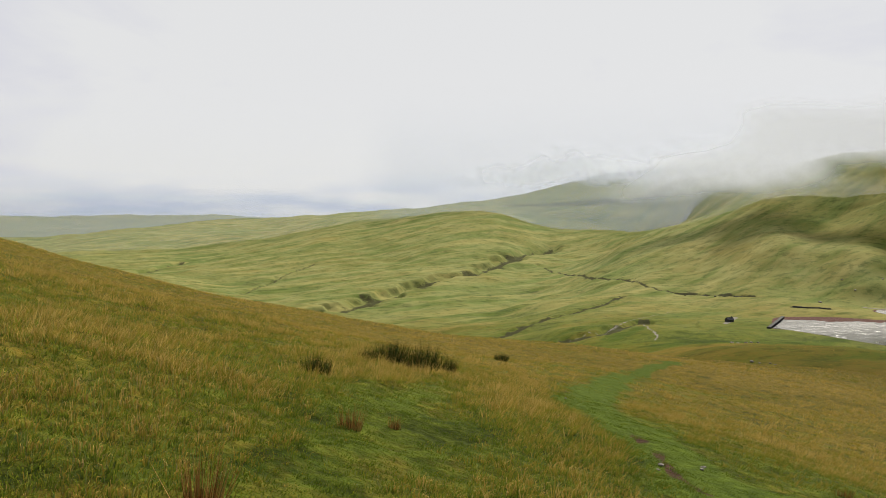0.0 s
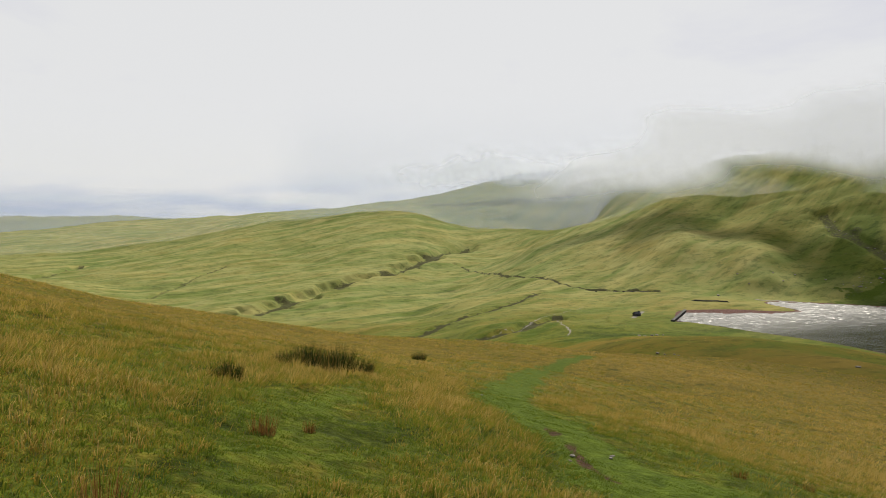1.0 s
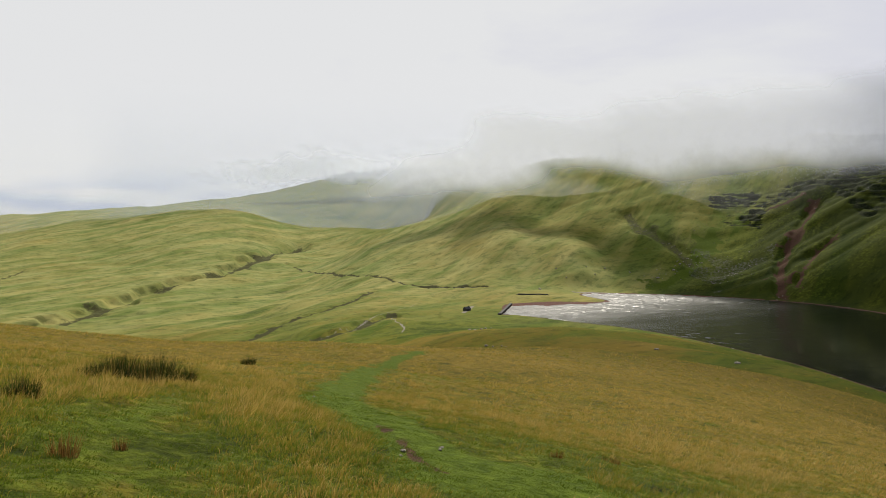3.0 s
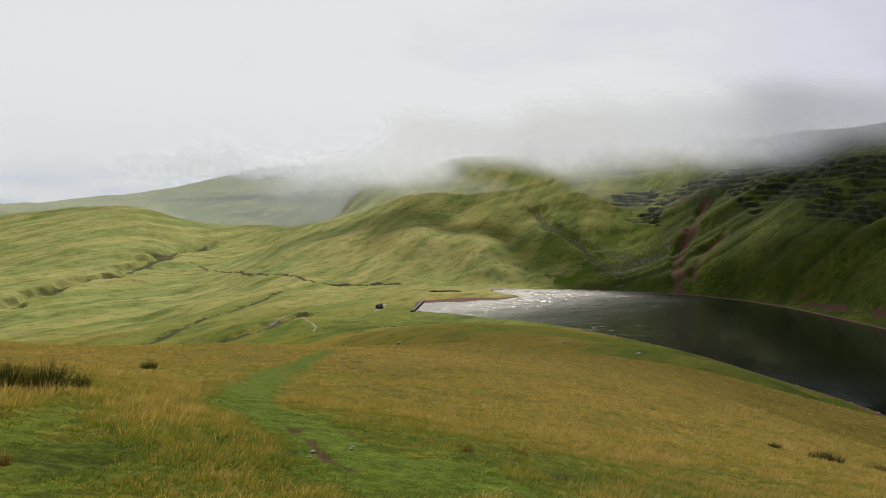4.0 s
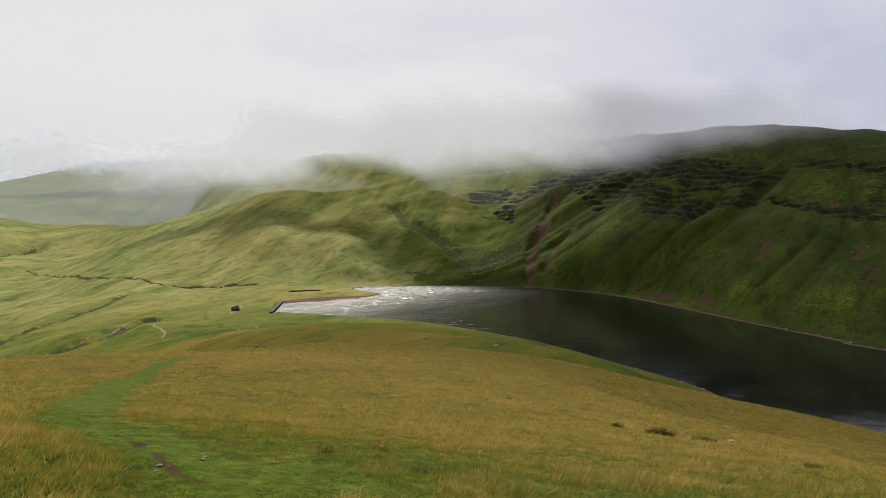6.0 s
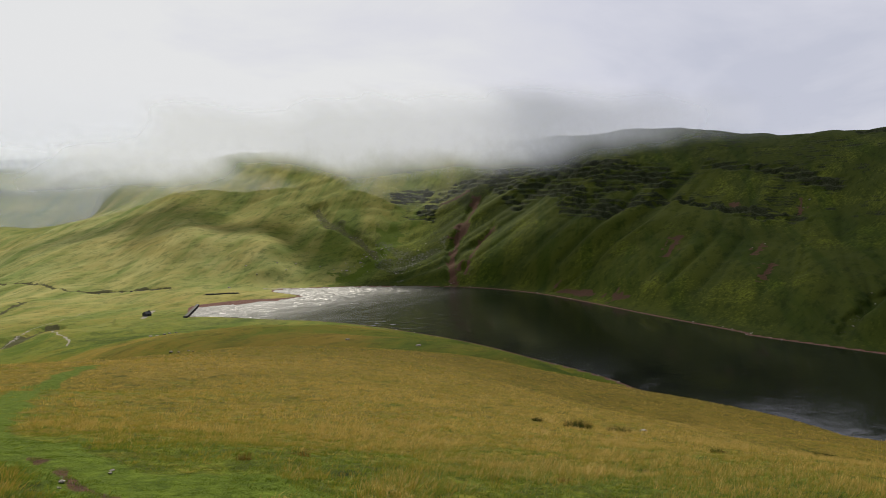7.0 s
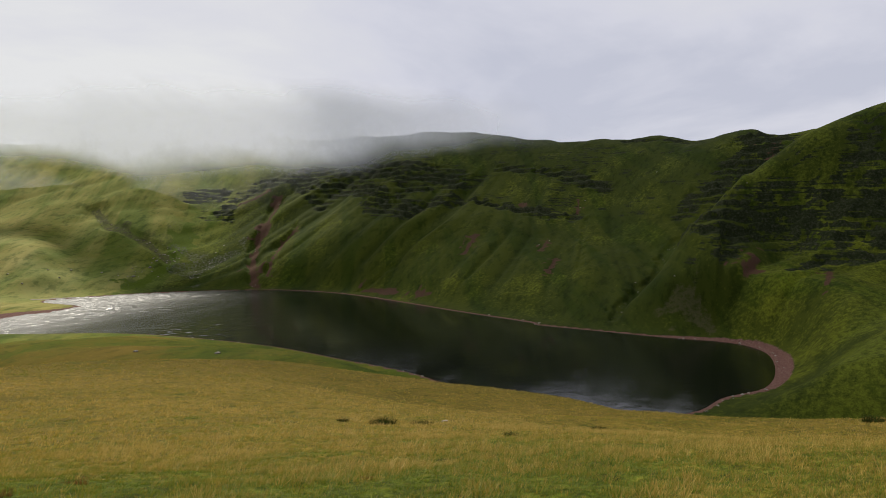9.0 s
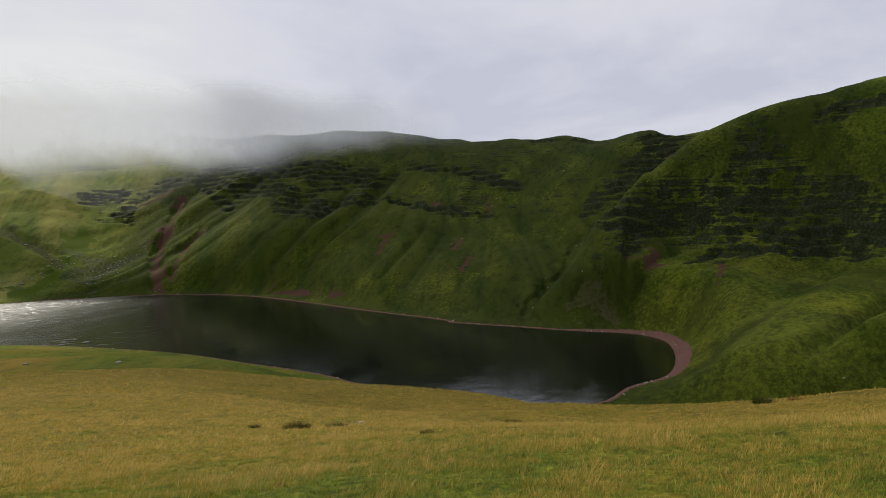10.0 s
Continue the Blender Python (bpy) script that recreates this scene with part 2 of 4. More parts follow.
FEATURES = {
    "foot_path": [(4.0, 8.4), (3.8, 9.6), (3.8, 11.8), (3.8, 14.4), (3.7, 17.0), (4.9, 22.0), (9.1, 34.7), (16.8, 54.7), (23.4, 65.3)],
    "path_wear": [(3.5, 8.8), (3.4, 9.7), (3.6, 11.4), (3.7, 13.5)],
    "side_path": [(-0.9, 4.6), (-0.9, 6.2), (-0.9, 8.2), (-0.7, 10.4), (0.1, 12.8)],
    "ravine": [(-167, 774), (-128, 781), (-103, 851), (-72, 906), (-35, 972), (-7, 1016), (42, 1048), (104, 1202), (161, 1341), (242, 1485)],
    "ditch": [(-291, 964), (-276, 1144), (-244, 1258)],
    "hollow": [(-580, 1244), (-568, 1327), (-567, 1440)],
    "moor_track": [(186, 1201), (197, 1021), (214, 908), (240, 860), (245, 805), (253, 778), (274, 769)],
    "leat": [(273, 766), (297, 754), (314, 727), (331, 706)],
    "stream_bank": [(97, 508), (121, 510), (150, 553), (178, 582)],
    "stream_bank_upper": [(48, 577), (72, 607), (121, 649), (162, 684), (205, 744)],
    "bank_top": [(100, 513), (127, 523), (160, 579), (187, 602), (227, 654)],
    "green_bank": [(125, 483), (140, 498), (158, 530)],
    "pond_edge": [(429, 671), (448, 668), (467, 658)],
    "gravel_track": [(175, 575), (160, 508), (156, 477), (149, 461)],
    "hut_road": [(243, 567), (268, 604)],
    "pond_wall": [(341, 645), (374, 637)],
    "red_gully": [(777, 637), (744, 626), (716, 614), (699, 610), (667, 593), (633, 564), (617, 542)],
    "red_gully_side": [(730, 572), (698, 572), (659, 556), (640, 547)],
    "moraine_stream": [(614, 818), (600, 773), (605, 736), (609, 705), (603, 675)],
    "green_flush": [(674, 712), (639, 690), (592, 663), (549, 652), (525, 651)],
    "boulder_field": [(540, 674), (573, 675), (603, 675), (628, 680)],
    "scree": [(600, 630), (636, 639), (663, 628)],
    "peak_scree": [(468, 1028), (502, 1039), (556, 1070)],
    "red_bank": [(626, 399), (627, 378), (616, 352)],
    "red_bank_small": [(603, 319), (602, 304)],
    "red_slip": [(712, 299), (688, 298), (670, 295)],
    "red_slip_low": [(665, 191), (627, 189)],
    "red_slip_high": [(713, 215), (686, 213)],
    "red_slip_crag": [(811, 282), (803, 271)],
    "red_slip_crag_b": [(826, 209), (804, 204)],
    "red_slip_spur": [(567, 3), (541, 11)],
    "red_slip_spur_b": [(549, -44), (496, -38)],
    "red_slip_notch": [(847, -14), (816, -1)],
    "red_ledge": [(735, 689), (755, 669), (770, 657)],
    "beck": [(701, 79), (673, 86), (627, 88), (595, 97), (555, 105), (535, 107)],
    "runnel": [(778, 188), (704, 174), (629, 158)],
    "shore_runnel": [(664, 380), (642, 392), (629, 406)],
    "head_hollow": [(531, 60), (524, 44), (517, 33)],
    "crag_high": [(815, 606), (855, 585), (850, 506), (860, 439), (856, 393)],
    "crag_high_foot": [(811, 598), (819, 533), (785, 473), (770, 426), (788, 403), (810, 389)],
    "crag_west": [(727, 691), (757, 690), (785, 670), (805, 637)],
    "crag_shoulder": [(715, 752), (739, 742), (750, 723)],
    "crag_shoulder_low": [(780, 585), (775, 563)],
    "ledge_mid": [(813, 382), (814, 342), (805, 306), (796, 258), (789, 205)],
    "ledge_upper": [(898, 341), (889, 279), (875, 235), (853, 183)],
    "crag_notch": [(765, 68), (781, 51), (801, 27), (825, 5), (851, -14)],
    "rim_rocks": [(974, 180), (951, 131), (930, 87)],
    "rim_rocks_notch": [(854, 32), (856, 9), (852, -29)],
    "spur_band": [(594, 41), (614, 20), (626, -13), (611, -58), (606, -100), (595, -138), (580, -157)],
    "spur_band_low": [(541, -22), (568, -46), (577, -67), (570, -94), (581, -120), (561, -152)],
    "spur_ledge": [(626, -111), (615, -142), (604, -163)],
    "spur_rim": [(666, -132), (661, -155), (655, -175)],
}
CWM = np.array([p[:2] for p in PEAK_EDGE[:1] + CREST] + [(800, -130), (720, -400), (250, -400), (330, -20), (430, 60), (430, 400), (420, 640), (440, 830)])
CRAGS = ("crag_high", 24), ("crag_high_foot", 17), ("crag_west", 12), ("crag_shoulder", 9), ("crag_shoulder_low", 7), ("ledge_mid", 8), ("ledge_upper", 8), ("crag_notch", 14), ("rim_rocks", 5), ("rim_rocks_notch", 6), ("spur_band", 21), ("spur_band_low", 10), ("spur_ledge", 5), ("spur_rim", 6)
SCARS = ("red_gully", 6.5), ("red_gully_side", 3), ("red_bank", 7), ("red_bank_small", 5), ("red_slip", 5), ("red_slip_low", 4), ("red_slip_high", 4), ("red_slip_crag", 5), ("red_slip_crag_b", 4), ("red_slip_spur", 6), ("red_slip_spur_b", 4), ("red_slip_notch", 8), ("red_ledge", 4)
CUTS = ("ravine", 24, 11.0), ("ditch", 7, 2.5), ("hollow", 16, 5.0), ("red_gully", 11, 5.0), ("red_gully_side", 7, 3.0), ("moraine_stream", 13, 4.0), ("beck", 6, 2.5), ("stream_bank", 8, 3.0), ("stream_bank_upper", 6, 1.8), ("leat", 5, 2.0), ("moor_track", 3.5, 0.8), ("head_hollow", 12, 2.5), ("runnel", 4, 2.0), ("shore_runnel", 4, 2.0)


def near_feature(x, y, name, width, ragged=0.6, seed=0, grain=None):
    """1 on a line of FEATURES, falling to 0 at about its half width, with a ragged edge."""
    if name not in FEATURES:
        return np.zeros(np.shape(x))
    d, _ = to_line(x, y, FEATURES[name], width * 3)
    out = np.zeros(np.shape(x))
    k = d < width * 3
    out[k] = 1 - step(d[k] * (1 + ragged * fbm(x[k], y[k], grain or width * 1.5, 3, 60 + seed)), width * 0.35, width)
    return out


def ledges(z, bed, phase, hold, wave):
    """Beds of rock that stand out as risers between grassy treads. Returns the height and where a tread is."""
    q = (z + wave) / bed + phase
    f = q - np.floor(q)
    lift = (step(f, 0.42, 0.78) - f) * bed * hold
    return z + lift, 1 - step(f, 0.22, 0.4) * (1 - step(f, 0.8, 0.95))


def scarp_lines(x, y, z, shore, slack=3):
    """On the scarp: 1 on the spur, the way up from shore to rim (0 to 1), and a measure across the fall lines."""
    spur = step(-y, -60, 0) * step(spur_height(x, y) - z, -slack, 0)
    top = np.minimum(to_line(x, y, [p[:2] for p in CREST])[0], to_line(x, y, [p[:2] for p in SPUR[4:]])[0] + 400 * (1 - spur))
    w = shore / (shore + top + 1)
    s = np.where(spur > 0.5, 0.53 * x + 0.85 * y, (y - 310) * np.exp(0.00135 * (x - 600))) + fbm(x, y, 140, 2, 31) * 9
    return spur, w, s


def ribs(s, w):
    return np.abs(fbm(s, w * 26, 52, 2, 33)) + 0.4 * np.abs(fbm(s, w * 22, 19, 1, 34))


def relief(x, y, z, shore):
    """What weather cut into the scarp and the moor: runnels, ledges of rock, gullies, banks. Returns the height and how rocky it is."""
    rock = np.zeros(x.shape)
    k = np.zeros(x.shape, bool)
    box = (x > 250) & (x < 1200) & (y > -420) & (y < 1400)
    k[box] = inside(x[box], y[box], CWM)
    k &= (shore > 3)
    if k.any():
        px, py, pz = x[k], y[k], z[k]
        spur, w, s = scarp_lines(px, py, pz, shore[k])
        low = step(w, 0.02, 0.16) * (1 - step(w, 0.55, 0.8)) * np.maximum(step(px, 480, 620), spur) * (1 - 0.75 * step(py, 600, 720))
        pz = pz - (0.45 - ribs(s, w)) * (10.0 + 4.0 * spur) * low + fbm(px, py, 26, 4, 37) * 0.5 * step(w, 0.05, 0.3) * (1 - step(w, 0.85, 1.0))
        # ledges: the beds dip gently, and stand out where the crags are
        crag = np.zeros(px.shape)
        for i, (name, width) in enumerate(CRAGS):
            crag = np.maximum(crag, near_feature(px, py, name, width * 1.6, 0.5, i, 34))
        wave = fbm(px, py, 130, 3, 40) * 6.0 + fbm(s, pz, 38, 3, 41) * 2.6 + 0.03 * px + 0.02 * py
        upper = step(w, 0.42, 0.6) * (1 - step(w, 0.95, 1.0)) * np.maximum(step(px, 640, 740), spur) * (1 - step(py, 760, 900))
        seam = upper * step(fbm(s * 0.6, pz * 2.2, 34, 3, 43), -0.05, 0.35)
        ragged = np.clip(0.85 + 0.5 * fbm(px, py, 24, 3, 44), 0.3, 1)
        pz, tread_a = ledges(pz, 8.3, 0.0, np.clip(0.8 * crag, 0, 0.75) * ragged, wave)
        pz, tread_b = ledges(pz, 3.3, 0.4, np.maximum(0.6 * crag, 0.5 * seam) * ragged, wave * 0.7)
        pz = pz + fbm(px, py, 6, 3, 47) * (0.9 * crag + 0.3 * seam)
        buttress = np.abs(fbm(s, pz * 0.15, 15, 3, 46))
        pz = pz + (buttress - 0.4) * 2.6 * crag
        fret = fbm(px + pz, py - pz, 9, 3, 49)
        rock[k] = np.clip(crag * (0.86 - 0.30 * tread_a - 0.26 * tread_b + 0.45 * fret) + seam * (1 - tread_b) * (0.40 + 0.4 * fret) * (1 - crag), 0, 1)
        z = z.copy()
        z[k] = pz
    for name, width, deep in CUTS:
        z = z - deep * near_feature(x, y, name, width, 0.5, 7)
    return z, rock


def swell(x, y):
    """Hummocky ground, drained along the dip of the moor."""
    u, v = 0.87 * x + 0.5 * y, 0.5 * x - 0.87 * y
    drain = (np.abs(fbm(v + 14 * fbm(x, y, 130, 2, 14), u * 0.14, 40, 3, 12)) - 0.35) * 1.7 * (1 - step(x, 330, 480)) * step(y, 420, 700)
    return drain + fbm(x, y, 90, 4, 3) * 3.2 + fbm(x * 0.8, y * 1.5 - 0.4 * x, 46, 3, 6) * 1.0


def height(x, y, fine=True):
    """Ground height and the measures that the turf follows."""
    x, y = np.asarray(x, float), np.asarray(y, float)
    u, v, r = squeeze(x, y)
    far = land_plate(u, v) * (r + 300)
    near = np.where(r < 600, near_plate(x / 100, y / 100), -200) - 0.6 * np.maximum(r - 230, 0)
    shore = np.full(x.shape, 999.0)
    box = (x > 100) & (x < 1250) & (y > -420) & (y < 1450)
    shore[box] = to_line(x[box], y[box], np.vstack([LAKE, LAKE[:1]]))[0]
    wet = np.zeros(x.shape, bool)
    wet[box] = inside(x[box], y[box], LAKE)
    shore = np.where(wet, -shore, shore)
    if fine:
        bare = 1 - 0.75 * np.maximum(step(x, 490, 600) * (1 - step(y, 680, 900)), step(-y, -60, 0))
        far = far + (swell(x, y) * bare * (1 - 0.8 * np.exp(-(((x - 430) / 150) ** 2 + ((y - 840) / 130) ** 2))) + fbm(x * 0.4 + y * 0.15, y, 22, 3, 5) * 0.8) * step(r, 230, 420) + fbm(x, y, 420, 3, 8) * 9.0 * step(r, 1200, 2400)
        rim_d = np.full(x.shape, 999.0)
        rim_d[box] = to_line(x[box], y[box], [p[:2] for p in CREST])[0]
        edge_d = np.full(x.shape, 999.0)
        away = (x > 200) & (x < 900) & (y > 1000) & (y < 1600)
        edge_d[away] = to_line(x[away], y[away], [p[:2] for p in PEAK_EDGE + CREST[:2]])[0]
        far = far - swell(x, y) * 0.9 * np.exp(-(np.minimum(rim_d, edge_d) / 80) ** 2) * step(r, 230, 420)
    far = np.maximum(far, spur_height(x, y))
    bank = np.maximum(0.10 * shore, 0) + 0.3 * step(shore, 0, 4)
    k = step(shore, 4, 45)
    far = np.where(shore > 0, bank * (1 - k) + far * k, np.maximum(-6, 0.12 * shore))
    far, rock = relief(x, y, far, shore) if fine else (far, 0 * far)
    far = np.where(shore > 2, np.maximum(far, np.where(shore < 60, 0.25, -99)), far)
    d = near - far
    hill = step(d, -4, 4)
    z = np.where(np.abs(d) < 4, np.maximum(near, far) + (4 - np.abs(d)) ** 2 / 16, np.maximum(near, far))
    return z, shore, hill, r, rock
# == end of terrain


mats = {}


def material(name):
    m = bpy.data.materials.new(name)
    m.use_nodes = True
    mats[name] = m
    return m, Nodes(m.node_tree)


def finish(n, bsdf):
    n.put("ShaderNodeOutputMaterial", {0: bsdf})


def principled(n, color, rough, bump=None, strength=0.3, dist=0.05, **more):
    ins = {"Base Color": color if isinstance(color, bpy.types.NodeSocket) else (*color, 1), "Roughness": rough, "Specular IOR Level": 0.04}
    if bump is not None:
        ins["Normal"] = n.put("ShaderNodeBump", {"Strength": strength, "Distance": dist, "Height": bump}).outputs[0]
    for k, v in more.items():
        ins[k.replace("_", " ")] = v
    p = n.put("ShaderNodeBsdfPrincipled", ins)
    finish(n, p.outputs[0])
    return p


m, n = material("hill turf")
pos = n.put("ShaderNodeNewGeometry").outputs["Position"]
attr = lambda s: n.put("ShaderNodeAttribute", attribute_name=s).outputs["Fac"]
big = n.noise(pos, 0.02, 5.0, 0.6)
mid = n.noise(pos, 0.35, 5.0, 0.65)
small = n.noise(pos, 3.5, 4.0, 0.7)
fine = n.put("ShaderNodeAttribute", attribute_name="tussock").outputs["Fac"]
close = attr("close")
grain = n.math("ADD", 0.5, n.math("MULTIPLY", n.math("SUBTRACT", n.noise(pos, 1.3, 4.0, 0.75), 0.5), n.math("ADD", 0.3, n.math("MULTIPLY", close, 0.7))))
straw = n.math("ADD", n.math("ADD", attr("gold"), n.math("MULTIPLY", n.math("SUBTRACT", grain, 0.5), 1.0)), n.math("ADD", n.math("MULTIPLY", n.math("SUBTRACT", mid, 0.5), n.math("MULTIPLY", fine, 1.0)), n.math("MULTIPLY", n.math("SUBTRACT", big, 0.5), 0.35)))
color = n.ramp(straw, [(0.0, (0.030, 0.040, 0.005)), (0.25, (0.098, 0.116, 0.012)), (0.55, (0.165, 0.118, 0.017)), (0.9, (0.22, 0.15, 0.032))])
# distant moor paled in its colour, standing in for haze
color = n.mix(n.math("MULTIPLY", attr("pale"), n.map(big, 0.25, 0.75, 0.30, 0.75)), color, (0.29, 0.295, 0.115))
drift = n.put("ShaderNodeCombineXYZ", {0: n.math("MULTIPLY", n.vec("DOT_PRODUCT", pos, (0.87, 0.5, 0.0)), 0.16), 1: n.vec("DOT_PRODUCT", pos, (0.5, -0.87, 0.0)), 2: 0.0}).outputs[0]
banded = n.noise(drift, 0.030, 5.0, 0.60, 0.4)
open_moor = n.math("SUBTRACT", 1.0, n.map(fine, 0.6, 0.85))
color = n.mix(n.math("MULTIPLY", n.map(banded, 0.48, 0.62), n.math("MULTIPLY", open_moor, 0.75)), color, n.mix(1.0, color, (0.55, 0.72, 0.50), "MULTIPLY"))
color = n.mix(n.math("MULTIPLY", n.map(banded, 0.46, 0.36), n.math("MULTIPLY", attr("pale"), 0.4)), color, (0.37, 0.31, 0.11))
# dark specks stand in for shade in the gaps between tufts
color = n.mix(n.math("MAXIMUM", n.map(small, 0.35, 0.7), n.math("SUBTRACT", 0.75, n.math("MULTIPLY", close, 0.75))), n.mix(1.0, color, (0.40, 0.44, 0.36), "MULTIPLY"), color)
clump = n.noise(pos, 0.8, 4.0, 0.65, 0.3)
color = n.mix(n.math("MULTIPLY", n.map(clump, 0.54, 0.66), n.math("MULTIPLY", n.map(fine, 0.62, 0.8), 0.9)), color, n.mix(1.0, color, (0.36, 0.50, 0.38), "MULTIPLY"))
# crests of the ribs lightened in colour, as a raking sun would
rib_light = attr("rib_light")
color = n.mix(n.math("MULTIPLY", n.map(rib_light, 0.25, 0.85), 0.6), color, n.mix(1.0, color, (1.6, 1.45, 1.1), "MULTIPLY"))
rushy = n.noise(n.put("ShaderNodeMapping", {"Vector": pos, "Rotation": (0, 0, radians(20)), "Scale": (0.6, 1.2, 0.6)}).outputs[0], 0.11, 6.0, 0.75)
color = n.mix(n.math("MULTIPLY", n.map(rushy, 0.49, 0.62), n.math("SUBTRACT", 1.25, fine)), color, n.mix(1.0, color, (0.42, 0.50, 0.45), "MULTIPLY"))
fleck = n.math("ADD", mid, n.math("MULTIPLY", n.math("SUBTRACT", small, 0.5), 0.5))


def over(base, mask, paint, lo=0.3, hi=0.6):
    ragged = n.math("ADD", attr(mask), n.math("MULTIPLY", n.math("SUBTRACT", fleck, 0.5), 0.9))
    return n.mix(n.map(n.math("MULTIPLY", ragged, n.map(attr(mask), 0.02, 0.15)), lo, hi), base, paint)


turf = n.ramp(small, [(0.3, (0.030, 0.048, 0.005)), (0.7, (0.080, 0.110, 0.011))])
color = over(color, "path", turf)
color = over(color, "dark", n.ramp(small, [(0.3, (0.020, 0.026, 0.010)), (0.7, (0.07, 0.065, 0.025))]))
color = over(color, "soil", n.ramp(small, [(0.3, (0.028, 0.017, 0.011)), (0.7, (0.078, 0.040, 0.025))]))
color = over(color, "scree", n.ramp(small, [(0.3, (0.035, 0.037, 0.034)), (0.7, (0.11, 0.10, 0.10))]), 0.45, 0.7)
bedded = n.put("ShaderNodeMapping", {"Vector": pos, "Rotation": (radians(2), radians(-2), 0), "Scale": (0.022, 0.022, 0.42)}).outputs[0]
strata = n.math("ADD", n.math("MULTIPLY", n.noise(bedded, 1.0, 5.0, 0.6, 0.3), 0.75), n.math("MULTIPLY", n.noise(pos, 0.22, 4.0, 0.65), 0.25))
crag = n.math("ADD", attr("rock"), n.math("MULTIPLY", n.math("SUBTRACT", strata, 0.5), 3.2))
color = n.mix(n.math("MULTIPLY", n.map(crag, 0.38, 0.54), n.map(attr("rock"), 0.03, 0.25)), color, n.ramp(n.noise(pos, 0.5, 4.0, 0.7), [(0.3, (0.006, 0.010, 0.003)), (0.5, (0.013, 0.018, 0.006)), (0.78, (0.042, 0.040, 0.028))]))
color = over(color, "pebble", n.ramp(n.noise(pos, 1.4, 3.0, 0.8), [(0.3, (0.045, 0.022, 0.018)), (0.55, (0.115, 0.060, 0.048)), (0.8, (0.25, 0.19, 0.17))]))
color = over(color, "gravel", n.ramp(small, [(0.3, (0.13, 0.12, 0.10)), (0.7, (0.26, 0.24, 0.20))]))
swells = n.math("MULTIPLY", n.noise(pos, 0.08, 4.0, 0.6), n.math("MULTIPLY", n.math("SUBTRACT", 1.0, fine), 1.6))
rough_turf = n.math("MULTIPLY", n.math("ADD", n.math("MULTIPLY", grain, 0.7), n.math("MULTIPLY", small, 0.3)), n.math("ADD", 0.12, n.math("MULTIPLY", close, 0.88)))
principled(n, color, 0.9, n.math("ADD", n.math("ADD", n.math("MULTIPLY", mid, n.math("ADD", 0.45, n.math("MULTIPLY", close, 0.55))), swells), rough_turf), 0.6, 0.5)

m, n = material("lake water")
pos = n.put("ShaderNodeNewGeometry").outputs["Position"]
axes = n.put("ShaderNodeSeparateXYZ", {0: pos})
long = n.put("ShaderNodeMapping", {"Vector": pos, "Rotation": (0, 0, radians(36)), "Scale": (0.55, 1.0, 1.0)}).outputs[0]
streak = n.noise(n.put("ShaderNodeMapping", {"Vector": pos, "Rotation": (0, 0, radians(-30)), "Scale": (0.25, 1.0, 1.0)}).outputs[0], 0.012, 5.0, 0.6)
reach = n.math("ADD", n.math("SUBTRACT", axes.outputs[1], n.math("MULTIPLY", axes.outputs[0], 0.2)), n.math("MULTIPLY", n.math("SUBTRACT", streak, 0.5), 150.0))
breezy = n.math("POWER", n.map(reach, 230.0, 530.0), 1.8)
gust = n.math("ADD", n.map(streak, 0.42, 0.62, 0.03, 0.16), n.math("MULTIPLY", breezy, 0.8))
rip = n.math("MULTIPLY", n.math("ADD", n.noise(long, 0.17, 5.0, 0.72), n.math("MULTIPLY", n.noise(long, 1.6, 3.0, 0.6), 0.3)), gust)
water = principled(n, (0.003, 0.004, 0.004), n.math("ADD", 0.06, n.math("MULTIPLY", breezy, 0.38)), rip, 1.0, 0.8, IOR=1.33)
water.inputs["Specular IOR Level"].default_value = 0.8

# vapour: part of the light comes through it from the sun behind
for vapour, tint, through_share in (("cloud vapour", (0.90, 0.93, 1.0, 1), 0.33), ("bright vapour", (0.87, 0.90, 0.97, 1), 0.50), ("sunlit mist", (0.86, 0.88, 0.90, 1), 0.5), ("haze tint", (0.50, 0.60, 0.82, 1), 0.4)):
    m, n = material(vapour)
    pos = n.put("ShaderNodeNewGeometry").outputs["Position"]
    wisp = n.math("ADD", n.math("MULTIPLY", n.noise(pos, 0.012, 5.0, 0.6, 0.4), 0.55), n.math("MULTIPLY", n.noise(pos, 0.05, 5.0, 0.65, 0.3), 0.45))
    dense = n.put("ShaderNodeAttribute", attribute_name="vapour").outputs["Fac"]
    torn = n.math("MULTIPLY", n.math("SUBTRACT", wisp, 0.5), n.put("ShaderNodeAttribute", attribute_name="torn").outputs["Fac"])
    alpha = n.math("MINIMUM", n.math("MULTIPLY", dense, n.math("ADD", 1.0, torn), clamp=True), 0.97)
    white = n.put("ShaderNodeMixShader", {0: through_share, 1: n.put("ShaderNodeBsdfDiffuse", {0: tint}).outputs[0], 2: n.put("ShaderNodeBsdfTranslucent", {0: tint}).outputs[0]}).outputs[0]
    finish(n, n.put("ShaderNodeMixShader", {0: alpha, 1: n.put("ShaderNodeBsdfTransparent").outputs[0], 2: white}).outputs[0])

